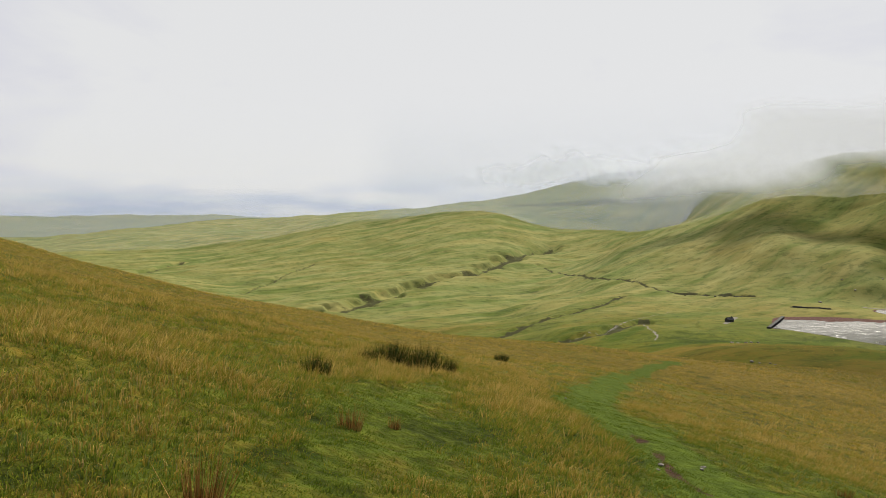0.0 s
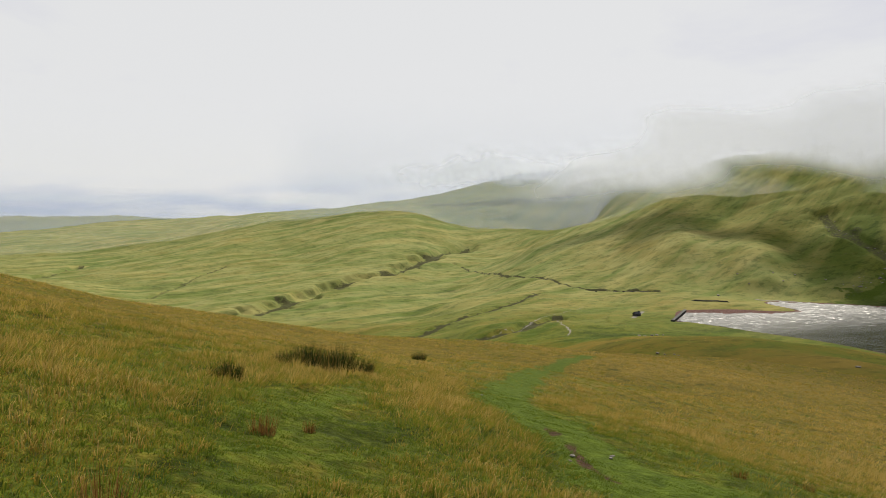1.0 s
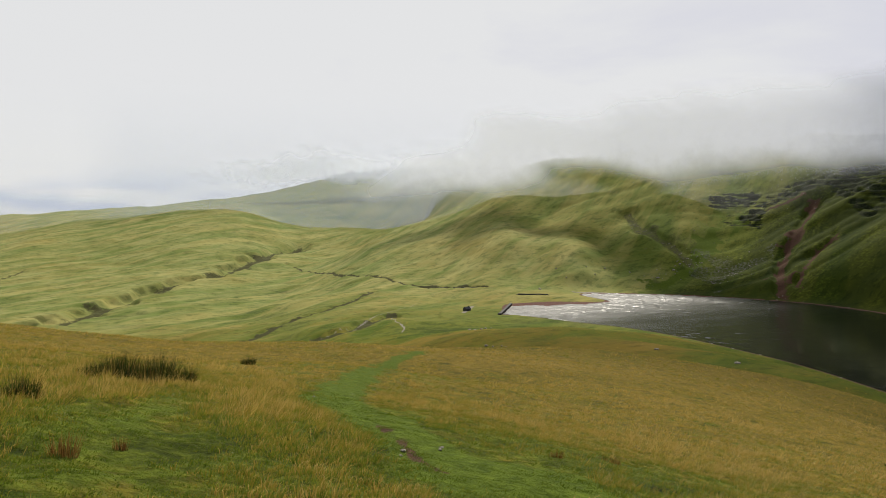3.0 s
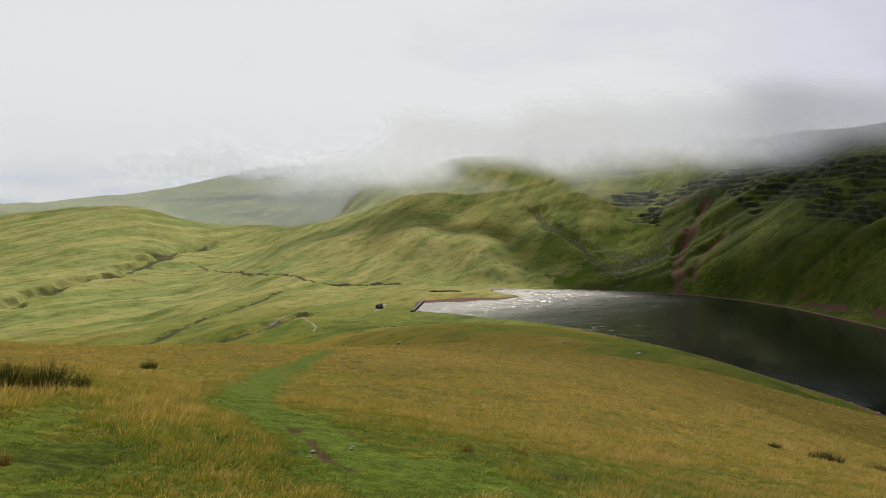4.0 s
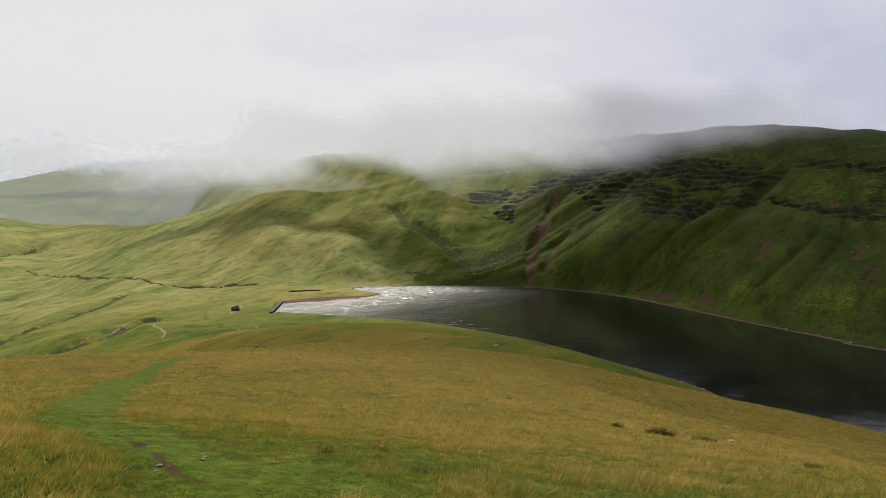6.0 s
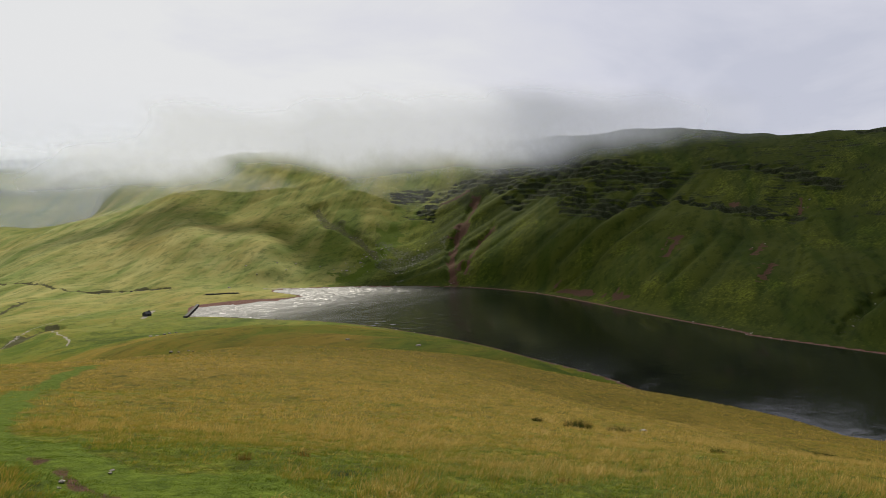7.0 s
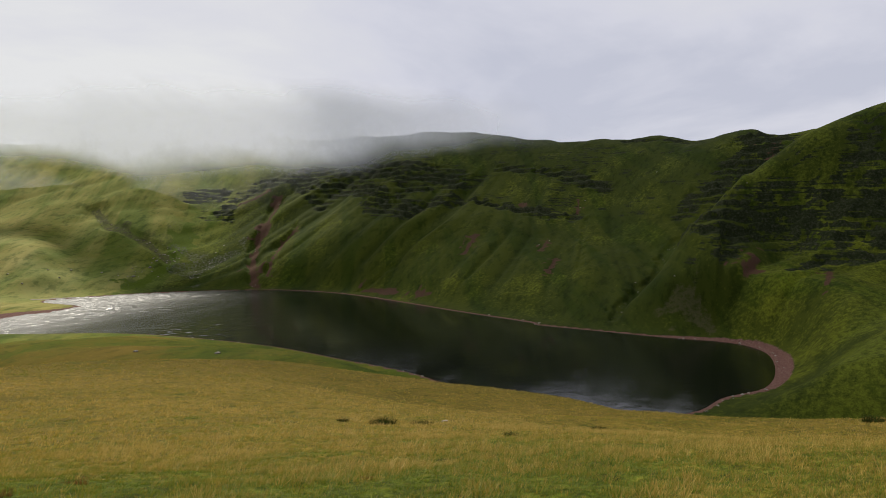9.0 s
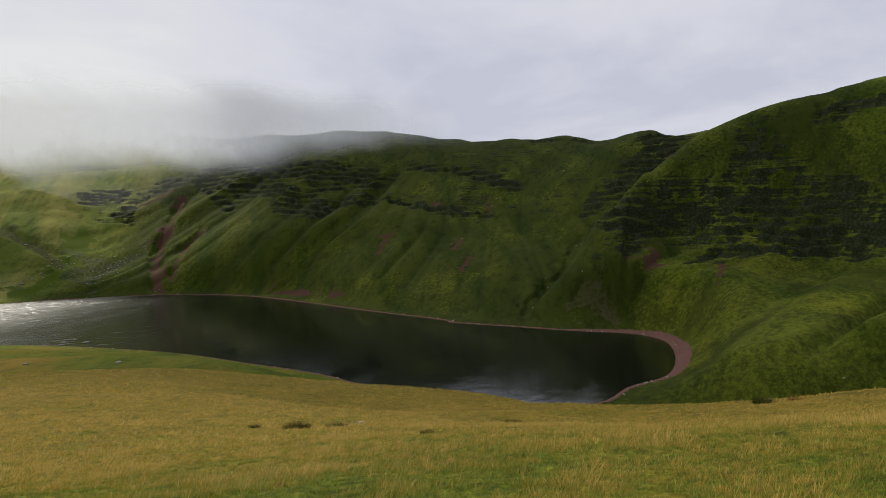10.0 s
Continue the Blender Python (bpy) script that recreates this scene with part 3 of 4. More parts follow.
m, n = material("grass blade")
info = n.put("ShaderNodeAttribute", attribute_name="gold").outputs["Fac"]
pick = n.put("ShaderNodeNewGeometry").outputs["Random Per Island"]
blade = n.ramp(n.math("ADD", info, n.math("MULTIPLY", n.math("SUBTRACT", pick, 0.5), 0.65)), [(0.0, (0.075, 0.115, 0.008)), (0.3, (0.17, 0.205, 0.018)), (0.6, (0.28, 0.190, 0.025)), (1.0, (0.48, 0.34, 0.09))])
lean = n.put("ShaderNodeVectorMath", {0: n.put("ShaderNodeVectorMath", {0: n.put("ShaderNodeNewGeometry").outputs["Normal"], 1: (0.35, 0.35, 0.35)}, operation="MULTIPLY").outputs[0], 1: (0, 0, 0.8)}, operation="ADD").outputs[0]
leaf = n.put("ShaderNodeBsdfPrincipled", {"Base Color": blade, "Roughness": 0.6, "Specular IOR Level": 0.12, "Normal": lean}).outputs[0]
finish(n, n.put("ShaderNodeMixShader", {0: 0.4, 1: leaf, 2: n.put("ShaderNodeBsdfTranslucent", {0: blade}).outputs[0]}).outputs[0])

for name, lo, hi in (("green rush", (0.018, 0.036, 0.008), (0.075, 0.10, 0.022)), ("dry rush", (0.13, 0.045, 0.008), (0.48, 0.29, 0.09))):
    m, n = material(name)
    pick = n.put("ShaderNodeNewGeometry").outputs["Random Per Island"]
    stem = n.ramp(pick, [(0.0, lo), (1.0, hi)])
    principled(n, stem, 0.6)


def mesh_object(name, verts, faces, mat, smooth=True):
    me = bpy.data.meshes.new(name)
    verts, faces = np.asarray(verts, np.float32), np.asarray(faces, np.int32)
    me.vertices.add(len(verts))
    me.vertices.foreach_set("co", verts.ravel())
    k = faces.shape[1]
    me.loops.add(faces.size)
    me.loops.foreach_set("vertex_index", faces.ravel())
    me.polygons.add(len(faces))
    me.polygons.foreach_set("loop_start", np.arange(0, faces.size, k, dtype=np.int32))
    me.polygons.foreach_set("use_smooth", np.full(len(faces), smooth))
    me.update(calc_edges=True)
    me.materials.append(mats[mat])
    return new(name, me)


# ---------------------------------------------------------------- ground: one sheet, finer where it is seen
def hummocks(x, y, r):
    return (1 - step(r, 120, 260)) * (fbm(x, y, 7, 2, 21) * 0.14 + fbm(x, y, 0.8, 3, 22) * 0.055 * (1 - step(r, 30, 90)))


def straw_and_shade(x, y, r, hill, shore):
    """How far the grass has bleached: 0 green, 1 straw. Sun on the mound and shade on the scarp are tinted in."""
    g = np.where(hill > 0.5, 0.61 + 0.08 * fbm(x, y, 14, 3, 71) - 0.14 * step(fbm(x, y, 5, 2, 72), 0.15, 0.6) * (1 - step(r, 14, 32)) - 0.02 - 0.12 * (1 - step(r, 22, 60)) - 0.10 * (1 - step(r, 7, 20)) + 0.05 * step(x, 5, 40), 0.0)
    moor = 0.34 + 0.026 * swell(x, y) + 0.07 * fbm(x * 0.5, y, 11, 3, 76) + 0.10 * fbm(x, y, 160, 3, 73) + 0.10 * fbm(x * 0.35 + y * 0.2, y, 30, 3, 75) + np.where(r > 3000, 0.5 * (grid_noise(np.floor((x + 0.5 * y) / 210) * 7.7, np.floor((y - 0.3 * x) / 150) * 5.3, 79)), 0) + 0.22 * np.exp(-(((x - 400) / 130) ** 2 + ((y - 860) / 110) ** 2))
    moor = moor + 0.09 * (1 - step(r, 330, 520))
    # scarp turf darkened for its shade, moraine and spur raised against it
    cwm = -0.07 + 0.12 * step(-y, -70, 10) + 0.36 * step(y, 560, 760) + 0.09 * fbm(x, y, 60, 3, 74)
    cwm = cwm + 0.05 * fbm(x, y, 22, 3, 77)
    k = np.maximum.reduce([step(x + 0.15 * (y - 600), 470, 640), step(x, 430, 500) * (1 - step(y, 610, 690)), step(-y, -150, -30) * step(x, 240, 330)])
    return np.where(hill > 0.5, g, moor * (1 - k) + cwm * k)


def masks(x, y, z, shore, rock, hill, r):
    out = {}
    f = lambda name, w, rag=0.6, seed=0: near_feature(x, y, name, w, rag, seed)
    top = lambda *a: np.maximum.reduce(a)
    out["path"] = top(0.8 * f("foot_path", 1.25, 0.6), 0.7 * f("green_flush", 11, 0.8), 0.6 * f("green_bank", 13, 0.6), 0.36 * f("side_path", 0.7, 0.9), 0.22 * (hill > 0.5) * step(fbm(x, y, 4, 3, 81), 0.45, 0.8) * (1 - step(r, 15, 40)))
    out["soil"] = top(0.62 * f("path_wear", 0.18, 0.4) * step(fbm(x, y, 1.3, 2, 83), -0.5, 0.1), *[0.62 * f(name, w, 0.9, i) for i, (name, w) in enumerate(SCARS)])
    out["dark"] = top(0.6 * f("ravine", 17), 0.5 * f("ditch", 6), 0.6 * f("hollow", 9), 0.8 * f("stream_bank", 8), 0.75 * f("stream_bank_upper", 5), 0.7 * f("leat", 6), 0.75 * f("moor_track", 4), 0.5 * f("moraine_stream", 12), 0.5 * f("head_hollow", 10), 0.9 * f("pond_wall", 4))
    out["scree"] = top(0.42 * f("boulder_field", 22, 1.0), 0.5 * f("scree", 20, 1.0), 0.4 * f("peak_scree", 14, 1.0), 0.4 * f("moraine_stream", 12, 1.0), 0.4 * f("beck", 4))
    wide = 2.5 + 2.5 * step(x, 470, 500) * (1 - step(np.abs(y - 5), 30, 70)) + 10 * np.exp(-(((x - 440) / 60) ** 2 + ((y - 2) / 45) ** 2)) + 12 * np.exp(-(((x - 350) / 50) ** 2 + ((y - 600) / 20) ** 2))
    out["pebble"] = np.where(shore < 60, 1 - step(shore, wide * 0.6, wide * 1.2), 0) * (hill < 0.5)
    out["gravel"] = top(0.75 * f("gravel_track", 1.3, 0.3), 0.75 * f("hut_road", 3, 0.5), 0.5 * f("bank_top", 1.2, 0.5), 0.8 * f("pond_edge", 3, 0.5))
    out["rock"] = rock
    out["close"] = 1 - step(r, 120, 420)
    out["rib_light"] = np.zeros(x.shape)
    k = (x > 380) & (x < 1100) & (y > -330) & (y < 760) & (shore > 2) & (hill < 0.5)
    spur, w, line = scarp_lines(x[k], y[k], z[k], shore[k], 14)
    out["rib_light"][k] = np.clip(1.3 * ribs(line, w), 0, 1) * np.maximum(step(x[k], 500, 600), spur) * (1 - step(y[k], 600, 760)) * (1 - step(w, 0.6, 0.85)) * (1 - rock[k])
    out["tussock"] = np.where(hill > 0.5, 0.85, 0.6)
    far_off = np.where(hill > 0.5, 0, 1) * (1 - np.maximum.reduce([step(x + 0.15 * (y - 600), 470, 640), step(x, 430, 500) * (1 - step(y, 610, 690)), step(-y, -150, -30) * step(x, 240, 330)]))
    # paling by distance stands in for haze; moraine paled against the cloud's shadow
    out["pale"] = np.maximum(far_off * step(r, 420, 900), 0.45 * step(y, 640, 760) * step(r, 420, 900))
    return out


rings = np.concatenate([0.7 * 1.032 ** np.arange(145), np.geomspace(66, 400, 90), np.arange(404, 560, 3.2), np.arange(560, 1060, 2.1), np.arange(1060, 1330, 4.0), np.geomspace(1340, 4950, 110)])
rings = np.concatenate([[0.01, 0.3], rings])
turns = np.radians(np.concatenate([np.arange(-113, 41, 0.15), np.arange(42, 246, 2.5)]))
az, rr = np.meshgrid(turns, rings)
gx, gy = -np.sin(az) * rr, np.cos(az) * rr
gz, g_shore, g_hill, _, g_rock = height(gx, gy)
gz = gz + hummocks(gx, gy, rr)
nr, na = gx.shape
idx = np.arange(nr * na).reshape(nr, na)
nxt = np.roll(idx, -1, 1)
quads = np.stack([idx[:-1], nxt[:-1], nxt[1:], idx[1:]], -1).reshape(-1, 4)[:, ::-1]
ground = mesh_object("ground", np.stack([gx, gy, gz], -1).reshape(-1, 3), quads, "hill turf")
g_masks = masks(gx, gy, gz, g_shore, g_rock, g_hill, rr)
g_masks["gold"] = straw_and_shade(gx, gy, rr, g_hill, g_shore)
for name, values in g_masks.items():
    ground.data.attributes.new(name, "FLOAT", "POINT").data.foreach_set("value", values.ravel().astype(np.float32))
tagged(ground, "rough upland grass hillside falling to a lake basin", "ground", kind="structure")

# ---------------------------------------------------------------- lake
mid_lake = LAKE.mean(0)
rim = LAKE + (LAKE - mid_lake) / np.linalg.norm(LAKE - mid_lake, axis=1)[:, None] * 2.5
wx, wy = np.meshgrid(np.arange(262, 632, 1.15), np.arange(-16, 672, 1.15))
wet = inside(wx, wy, rim)
breeze = step(wy - 0.2 * wx + 70 * fbm(wx * 0.5 + wy * 0.2, wy - 0.3 * wx, 90, 3, 151), 250, 490)
ahead, aside = 0.59 * wx + 0.81 * wy, 0.81 * wx - 0.59 * wy
waves = (0.012 + 0.34 * breeze ** 1.5 * np.clip(1 + 0.4 * fbm(wx, wy, 60, 2, 154), 0.3, 2)) * (fbm(ahead, aside * 0.75, 4.6, 1, 152) + 0.5 * fbm(ahead, aside, 2.7, 1, 153))
q = np.arange(wx.size).reshape(wx.shape)
cells = np.stack([q[:-1, :-1], q[:-1, 1:], q[1:, 1:], q[1:, :-1]], -1).reshape(-1, 4)
cells = cells[wet.ravel()[cells].all(1)]
used, cells = np.unique(cells, return_inverse=True)
lake = mesh_object("lake", np.stack([wx, wy, waves], -1).reshape(-1, 3)[used], cells.reshape(-1, 4), "lake water")
tagged(lake, "dark rippled mountain lake under a steep scarp", "lake", kind="structure")


# ---------------------------------------------------------------- cloud lying on the tops, in thin layers
def cloud_layers(name, spine, base, dense, offsets, top, lean, label, torn=3.0, rise=70.0, seed=0, share=(1.0, 0.25), slope=0.0, sway=26.0, air="cloud vapour"):
    """spine: points (x, y, z) of the ridge that the cloud lies on; base: height of its lower edge, point by point; dense: its thickness, point by point."""
    spine = np.asarray(spine, float)
    s = np.linspace(0, len(spine) - 1, 260)
    i = np.minimum(s.astype(int), len(spine) - 2)
    f = (s - i)[:, None]
    p = spine[i] * (1 - f) + spine[i + 1] * f
    soft_ = lambda v: np.convolve(np.pad(v, 15, mode="edge"), np.ones(31) / 31, "valid")
    p = np.stack([soft_(p[:, c]) for c in range(3)], 1)
    low = soft_(np.interp(s, np.arange(len(base)), base))
    thick = np.convolve(np.pad(np.interp(s, np.arange(len(dense)), dense), 20, mode='edge'), np.ones(41) / 41, 'valid')
    thick = thick * step(s, 0, 1.3) * step(s[-1] - s, 0, 1.6)
    away = p[:, :2] / np.linalg.norm(p[:, :2], axis=1)[:, None]
    lift = np.concatenate([np.linspace(-50, 100, 30), np.geomspace(106, top, 22)])
    verts, faces, fog, tear = [], [], [], []
    m_ = len(lift)
    for k, off in enumerate(offsets):
        h = np.broadcast_to(lift, (len(s), m_))
        z = low[:, None] + h
        back = np.maximum(p[:, 2:3] - z, 0) * lean + off - slope * np.maximum(h, 0)
        x, y = p[:, 0:1] - away[:, 0:1] * back, p[:, 1:2] - away[:, 1:2] * back
        wob = sway * fbm(x + z, y - z, 150, 4, 90 + seed + k)
        verts.append(np.stack([x, y, z], -1).reshape(-1, 3))
        full = 0.25 + 0.75 * np.clip(thick / max(thick.max(), 1e-3), 0, 1)[:, None]
        fog.append((step(h + wob, 0, rise * full) * (1 - step(h + 1.5 * wob, top * 0.55 * full, top * 0.95 * full)) * thick[:, None] * share[k]).ravel())
        tear.append((torn * (1 - 0.97 * step(h, rise * 0.6, rise * 1.8))).ravel())
        q = k * len(s) * m_ + np.arange(len(s) * m_).reshape(len(s), m_)
        faces.append(np.stack([q[:-1, :-1], q[1:, :-1], q[1:, 1:], q[:-1, 1:]], -1).reshape(-1, 4))
    verts, faces, fog, tear = (np.concatenate(v) for v in (verts, faces, fog, tear))
    ob = mesh_object(name, verts, faces, air)
    for key, val in (("vapour", fog), ("torn", tear)):
        ob.data.attributes.new(key, "FLOAT", "POINT").data.foreach_set("value", np.array(val, np.float32))
    return tagged(ob, label, "cloud", kind="stuff")


_peak = [(230, 1500, 150), (430, 1330, 170)] + [tuple(p) for p in CREST[:12]]
cloud_layers("cloud", _peak, [114, 112, 126, 136, 138, 139, 137, 135, 150, 164, 170, 172, 172, 172], [0.0, 0.75, 0.93, 0.96, 0.97, 0.97, 0.97, 0.95, 0.86, 0.66, 0.42, 0.2, 0.05, 0.0], (222,), 152, 0.0, "pale grey cloud resting on the peak of the scarp", torn=0.8, rise=52.0, sway=12.0)
cloud_layers("mist", _peak, [60, 60, 64, 66, 66, 64, 70, 95, 125, 150, 160, 170, 170, 170], [0.0, 0.10, 0.19, 0.20, 0.17, 0.13, 0.08, 0.05, 0.03, 0.02, 0.01, 0.0, 0.0, 0.0], (205,), 150, 0.0, "thin sunlit mist hanging below the cloud", torn=0.8, rise=90.0, seed=11, air="sunlit mist")
_far = [(-150, 2650, 120), (150, 2700, 160), (380, 2750, 200), (650, 2800, 260), (950, 2700, 280), (1350, 2550, 300), (1700, 2300, 300)]
cloud_layers("cloud", _far, [215, 170, 180, 196, 188, 188, 190], [0.0, 0.25, 0.7, 0.88, 0.92, 0.92, 0.88], (200, 330), 190, 0.5, "white cloud drifting over a far hill", seed=5, air="bright vapour")


def shade_cloud(name, z, blobs, label, seed):
    """Cloud sheet above the view, placed to shade the ground: a ragged outline round each blob (x, y, radius along x,
    radius along y, density).
    """
    n_ = 140
    xs, ys = np.meshgrid(np.linspace(-2600, 3400, n_), np.linspace(-1200, 4600, n_))
    dens = np.zeros(xs.shape)
    for x, y, rx, ry, d in blobs:
        e = np.hypot((xs - x) / rx, (ys - y) / ry) + 0.28 * fbm(xs, ys, 420, 4, seed)
        dens = np.maximum(dens, d * (1 - step(e, 0.72, 1.08)))
    zs = z + 40 * fbm(xs, ys, 500, 3, seed + 9)
    q = np.arange(n_ * n_).reshape(n_, n_)
    faces = np.stack([q[:-1, :-1], q[:-1, 1:], q[1:, 1:], q[1:, :-1]], -1).reshape(-1, 4)
    cell = np.maximum.reduce([dens[:-1, :-1], dens[:-1, 1:], dens[1:, 1:], dens[1:, :-1]]).ravel()
    faces = faces[cell > 0.001]
    used, faces = np.unique(faces, return_inverse=True)
    verts = np.stack([xs, ys, zs], -1).reshape(-1, 3)[used]
    ob = mesh_object(name, verts, faces.reshape(-1, 4), "cloud vapour")
    ob.data.attributes.new("vapour", "FLOAT", "POINT").data.foreach_set("value", dens.ravel()[used].astype(np.float32))
    ob.data.attributes.new("torn", "FLOAT", "POINT").data.foreach_set("value", np.full(len(used), 0.1, np.float32))
    return tagged(ob, label, "cloud", kind="stuff")


# unseen sheet added to shade the corrie and the right of the hill
shade_cloud("cloud", 1100, [(1255, 840, 430, 430, 0.70), (850, 790, 270, 340, 0.55)], "unseen cloud sheet placed to shade the corrie and hill", 120)


def haze(name, r, az0, az1, z0, z1, dense, label, air="cloud vapour"):
    """A thin tinted sheet far off, across the view, that stands in for distance haze."""
    verts, faces, fog = [], [], []
    cols, lifts = 60, np.linspace(0, 1, 12)
    for i in range(cols):
        a = radians(az0 + (az1 - az0) * i / (cols - 1))
        side = min(i, cols - 1 - i) / (cols - 1)
        for h in lifts:
            verts.append((-math.sin(a) * r, math.cos(a) * r, z0 + (z1 - z0) * h))
            fog.append(dense * float(step(side, 0.0, 0.12)) * (1 - float(step(h, 0.35, 1.0))))
    k = len(lifts)
    for i in range(cols - 1):
        for h in range(k - 1):
            faces.append((i * k + h, i * k + k + h, i * k + k + h + 1, i * k + h + 1))
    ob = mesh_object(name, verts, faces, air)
    ob.data.attributes.new("vapour", "FLOAT", "POINT").data.foreach_set("value", np.array(fog, np.float32))
    ob.data.attributes.new("torn", "FLOAT", "POINT").data.foreach_set("value", np.full(len(fog), 0.3, np.float32))
    return tagged(ob, label, "mist", kind="stuff")


haze("mist", 2950, 50, 2, -80, 230, 0.42, "pale blue haze over distant lowland", "haze tint")
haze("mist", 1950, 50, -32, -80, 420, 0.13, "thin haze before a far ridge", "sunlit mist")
# this tinted sheet also stands in for cloud shade on the far hill
haze("mist", 1900, 8, -34, -40, 460, 0.24, "blue grey tinted sheet for haze and shade on a far hill", "haze tint")


# ---------------------------------------------------------------- grass, as stuff: short and fine underfoot, coarser further off
def surface(x, y):
    z, shore, hill, r, rock = height(x, y)
    return z + hummocks(x, y, r), shore, hill, r


def grass(r0, r1, tufts, blades, tall, wide, spread, seed, bent, short=False, moor=False):
    """Tufts of blades that arch outward and downwind."""
    rng = np.random.default_rng(seed)
    r = r0 + (r1 - r0) * rng.random(tufts) ** 0.9
    a = np.radians(rng.uniform(-109, 37, tufts))
    x, y = -np.sin(a) * r, np.cos(a) * r
    z, shore, hill, r = surface(x, y)
    trod = np.maximum(near_feature(x, y, "foot_path", 1.3, 0.5), 0.8 * near_feature(x, y, "side_path", 0.8, 0.8))
    patch = fbm(x, y, 1.5, 3, 143) + 0.6 * fbm(x, y, 5, 2, 144)
    lush = step(patch, -0.1, -0.7)
    keep = ((hill > 0.6) | moor & (x < 470) & (y > 60)) & (shore > 7) & (rng.random(tufts) > (0.0 if short else 0.45) * np.maximum(trod, 0.5 * lush))
    x, y, r, trod, hill, shore, patch, lush = (v[keep] for v in (x, y, r, trod, hill, shore, patch, lush))
    n = len(x)
    gold = 0.06 + 0.10 * (1 - step(r, 30, 110)) + 0.14 * fbm(x, y, 0.9, 2, 145) * step(r, 12, 40) + straw_and_shade(x, y, r, hill, shore) + 0.22 * np.clip(patch, -1.2, 1) * (1 - 0.5 * step(r, 20, 80)) + rng.normal(0, 0.19, n) - 0.5 * trod
    if short:
        gold = gold * 0.5 - 0.02
    size = np.exp(rng.normal(0, 0.28, n)) * (0.9 + 0.35 * np.clip(patch, -1, 1)) * (1 - (0.25 if short else 0.7) * trod) * (0.75 + 0.5 * np.clip(gold, 0, 1))
    rep_ = lambda v: np.repeat(v, blades)
    m_ = n * blades
    turn, off = rng.uniform(0, 2 * np.pi, m_), np.abs(rng.normal(0, 1, m_))
    h = tall * rep_(size) * rng.uniform(0.55, 1.1, m_)
    bx, by = rep_(x) + np.cos(turn) * off * spread, rep_(y) + np.sin(turn) * off * spread
    bz = surface(bx, by)[0]
    out = 0.35 + 0.35 * off + rng.normal(0, 0.15, m_)
    wind = rng.normal(0.45, 0.2, m_)
    lx = (0.85 * wind + np.cos(turn) * out) * h * 0.75
    ly = (-0.4 * wind + np.sin(turn) * out) * h * 0.75
    w = wide * rng.uniform(0.6, 1.3, m_)
    face = np.arctan2(bx, by) + rng.normal(0, 0.6, m_)
    base = np.stack([bx, by, bz - 0.015], 1)
    side = np.stack([np.cos(face) * w, -np.sin(face) * w, 0 * w], 1)
    tip = base + np.stack([lx, ly, h * (1 - 0.25 * np.clip(out, 0, 1))], 1)
    if bent:
        mid = base + np.stack([lx * 0.3, ly * 0.3, h * 0.66], 1)
        pts = np.stack([base - side, base + side, mid - side * 0.8, mid + side * 0.8, tip], 1)
        o = np.arange(m_)[:, None] * 5
        tri = np.concatenate([o + [0, 1, 3], o + [0, 3, 2], o + [2, 3, 4]])
    else:
        pts = np.stack([base - side, base + side, tip], 1)
        tri = np.arange(m_)[:, None] * 3 + [0, 1, 2]
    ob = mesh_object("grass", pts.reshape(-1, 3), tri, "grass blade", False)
    ripe_shade = np.array([-0.30, -0.30, 0.0, 0.0, 0.16] if bent else [-0.24, -0.24, 0.14])     # green at the foot, bleached at the tip; the dark foot stands in for shade
    ob.data.attributes.new("gold", "FLOAT", "POINT").data.foreach_set("value", (rep_(gold)[:, None] + ripe_shade).ravel().astype(np.float32))
    return tagged(ob, "rough moorland grass, bleached straw over green", "grass", kind="stuff")


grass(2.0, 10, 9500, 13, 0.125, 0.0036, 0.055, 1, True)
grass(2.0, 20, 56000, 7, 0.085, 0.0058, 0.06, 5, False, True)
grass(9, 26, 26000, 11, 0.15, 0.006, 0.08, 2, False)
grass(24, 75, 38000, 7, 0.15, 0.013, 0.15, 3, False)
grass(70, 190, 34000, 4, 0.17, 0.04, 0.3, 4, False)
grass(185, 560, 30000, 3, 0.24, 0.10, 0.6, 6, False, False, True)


# ---------------------------------------------------------------- rushes
def part(name, me, material_name, parent, label=""):
    if material_name and not me.materials:
        me.materials.append(mats[material_name])
    ob = new(name, me)
    ob.parent = parent
    return tagged(ob, label, kind="stuff" if me.name.startswith("stems") else "")


def stems(count, radius, tall, rng, flat=0.6):
    """Stiff upright stems, each a thin three-sided spike, splayed from a tussock."""
    verts, faces = [], []
    for _ in range(count):
        a, d = rng.uniform(0, 6.283), radius * 0.75 * math.sqrt(rng.random())
        x, y = d * math.cos(a), d * math.sin(a) * flat
        h = tall * rng.uniform(0.35, 1.1) * (1 - 0.35 * (d / radius) ** 2)
        out = 0.75 * d / radius + rng.gauss(0, 0.3)
        tx, ty = x + math.cos(a) * out * h * 0.6 + 0.08 * h, y + math.sin(a) * out * h * 0.6
        w = 0.0035 + 0.004 * tall
        k = len(verts)
        for c in range(3):
            b = c * 2.094 + a
            verts.append((x + w * math.cos(b), y + w * math.sin(b), -0.08))
        verts.append((tx, ty, h))
        faces += [(k, k + 1, k + 3), (k + 1, k + 2, k + 3), (k + 2, k, k + 3)]
    me = bpy.data.meshes.new("stems")
    me.from_pydata(verts, [], faces)
    return me


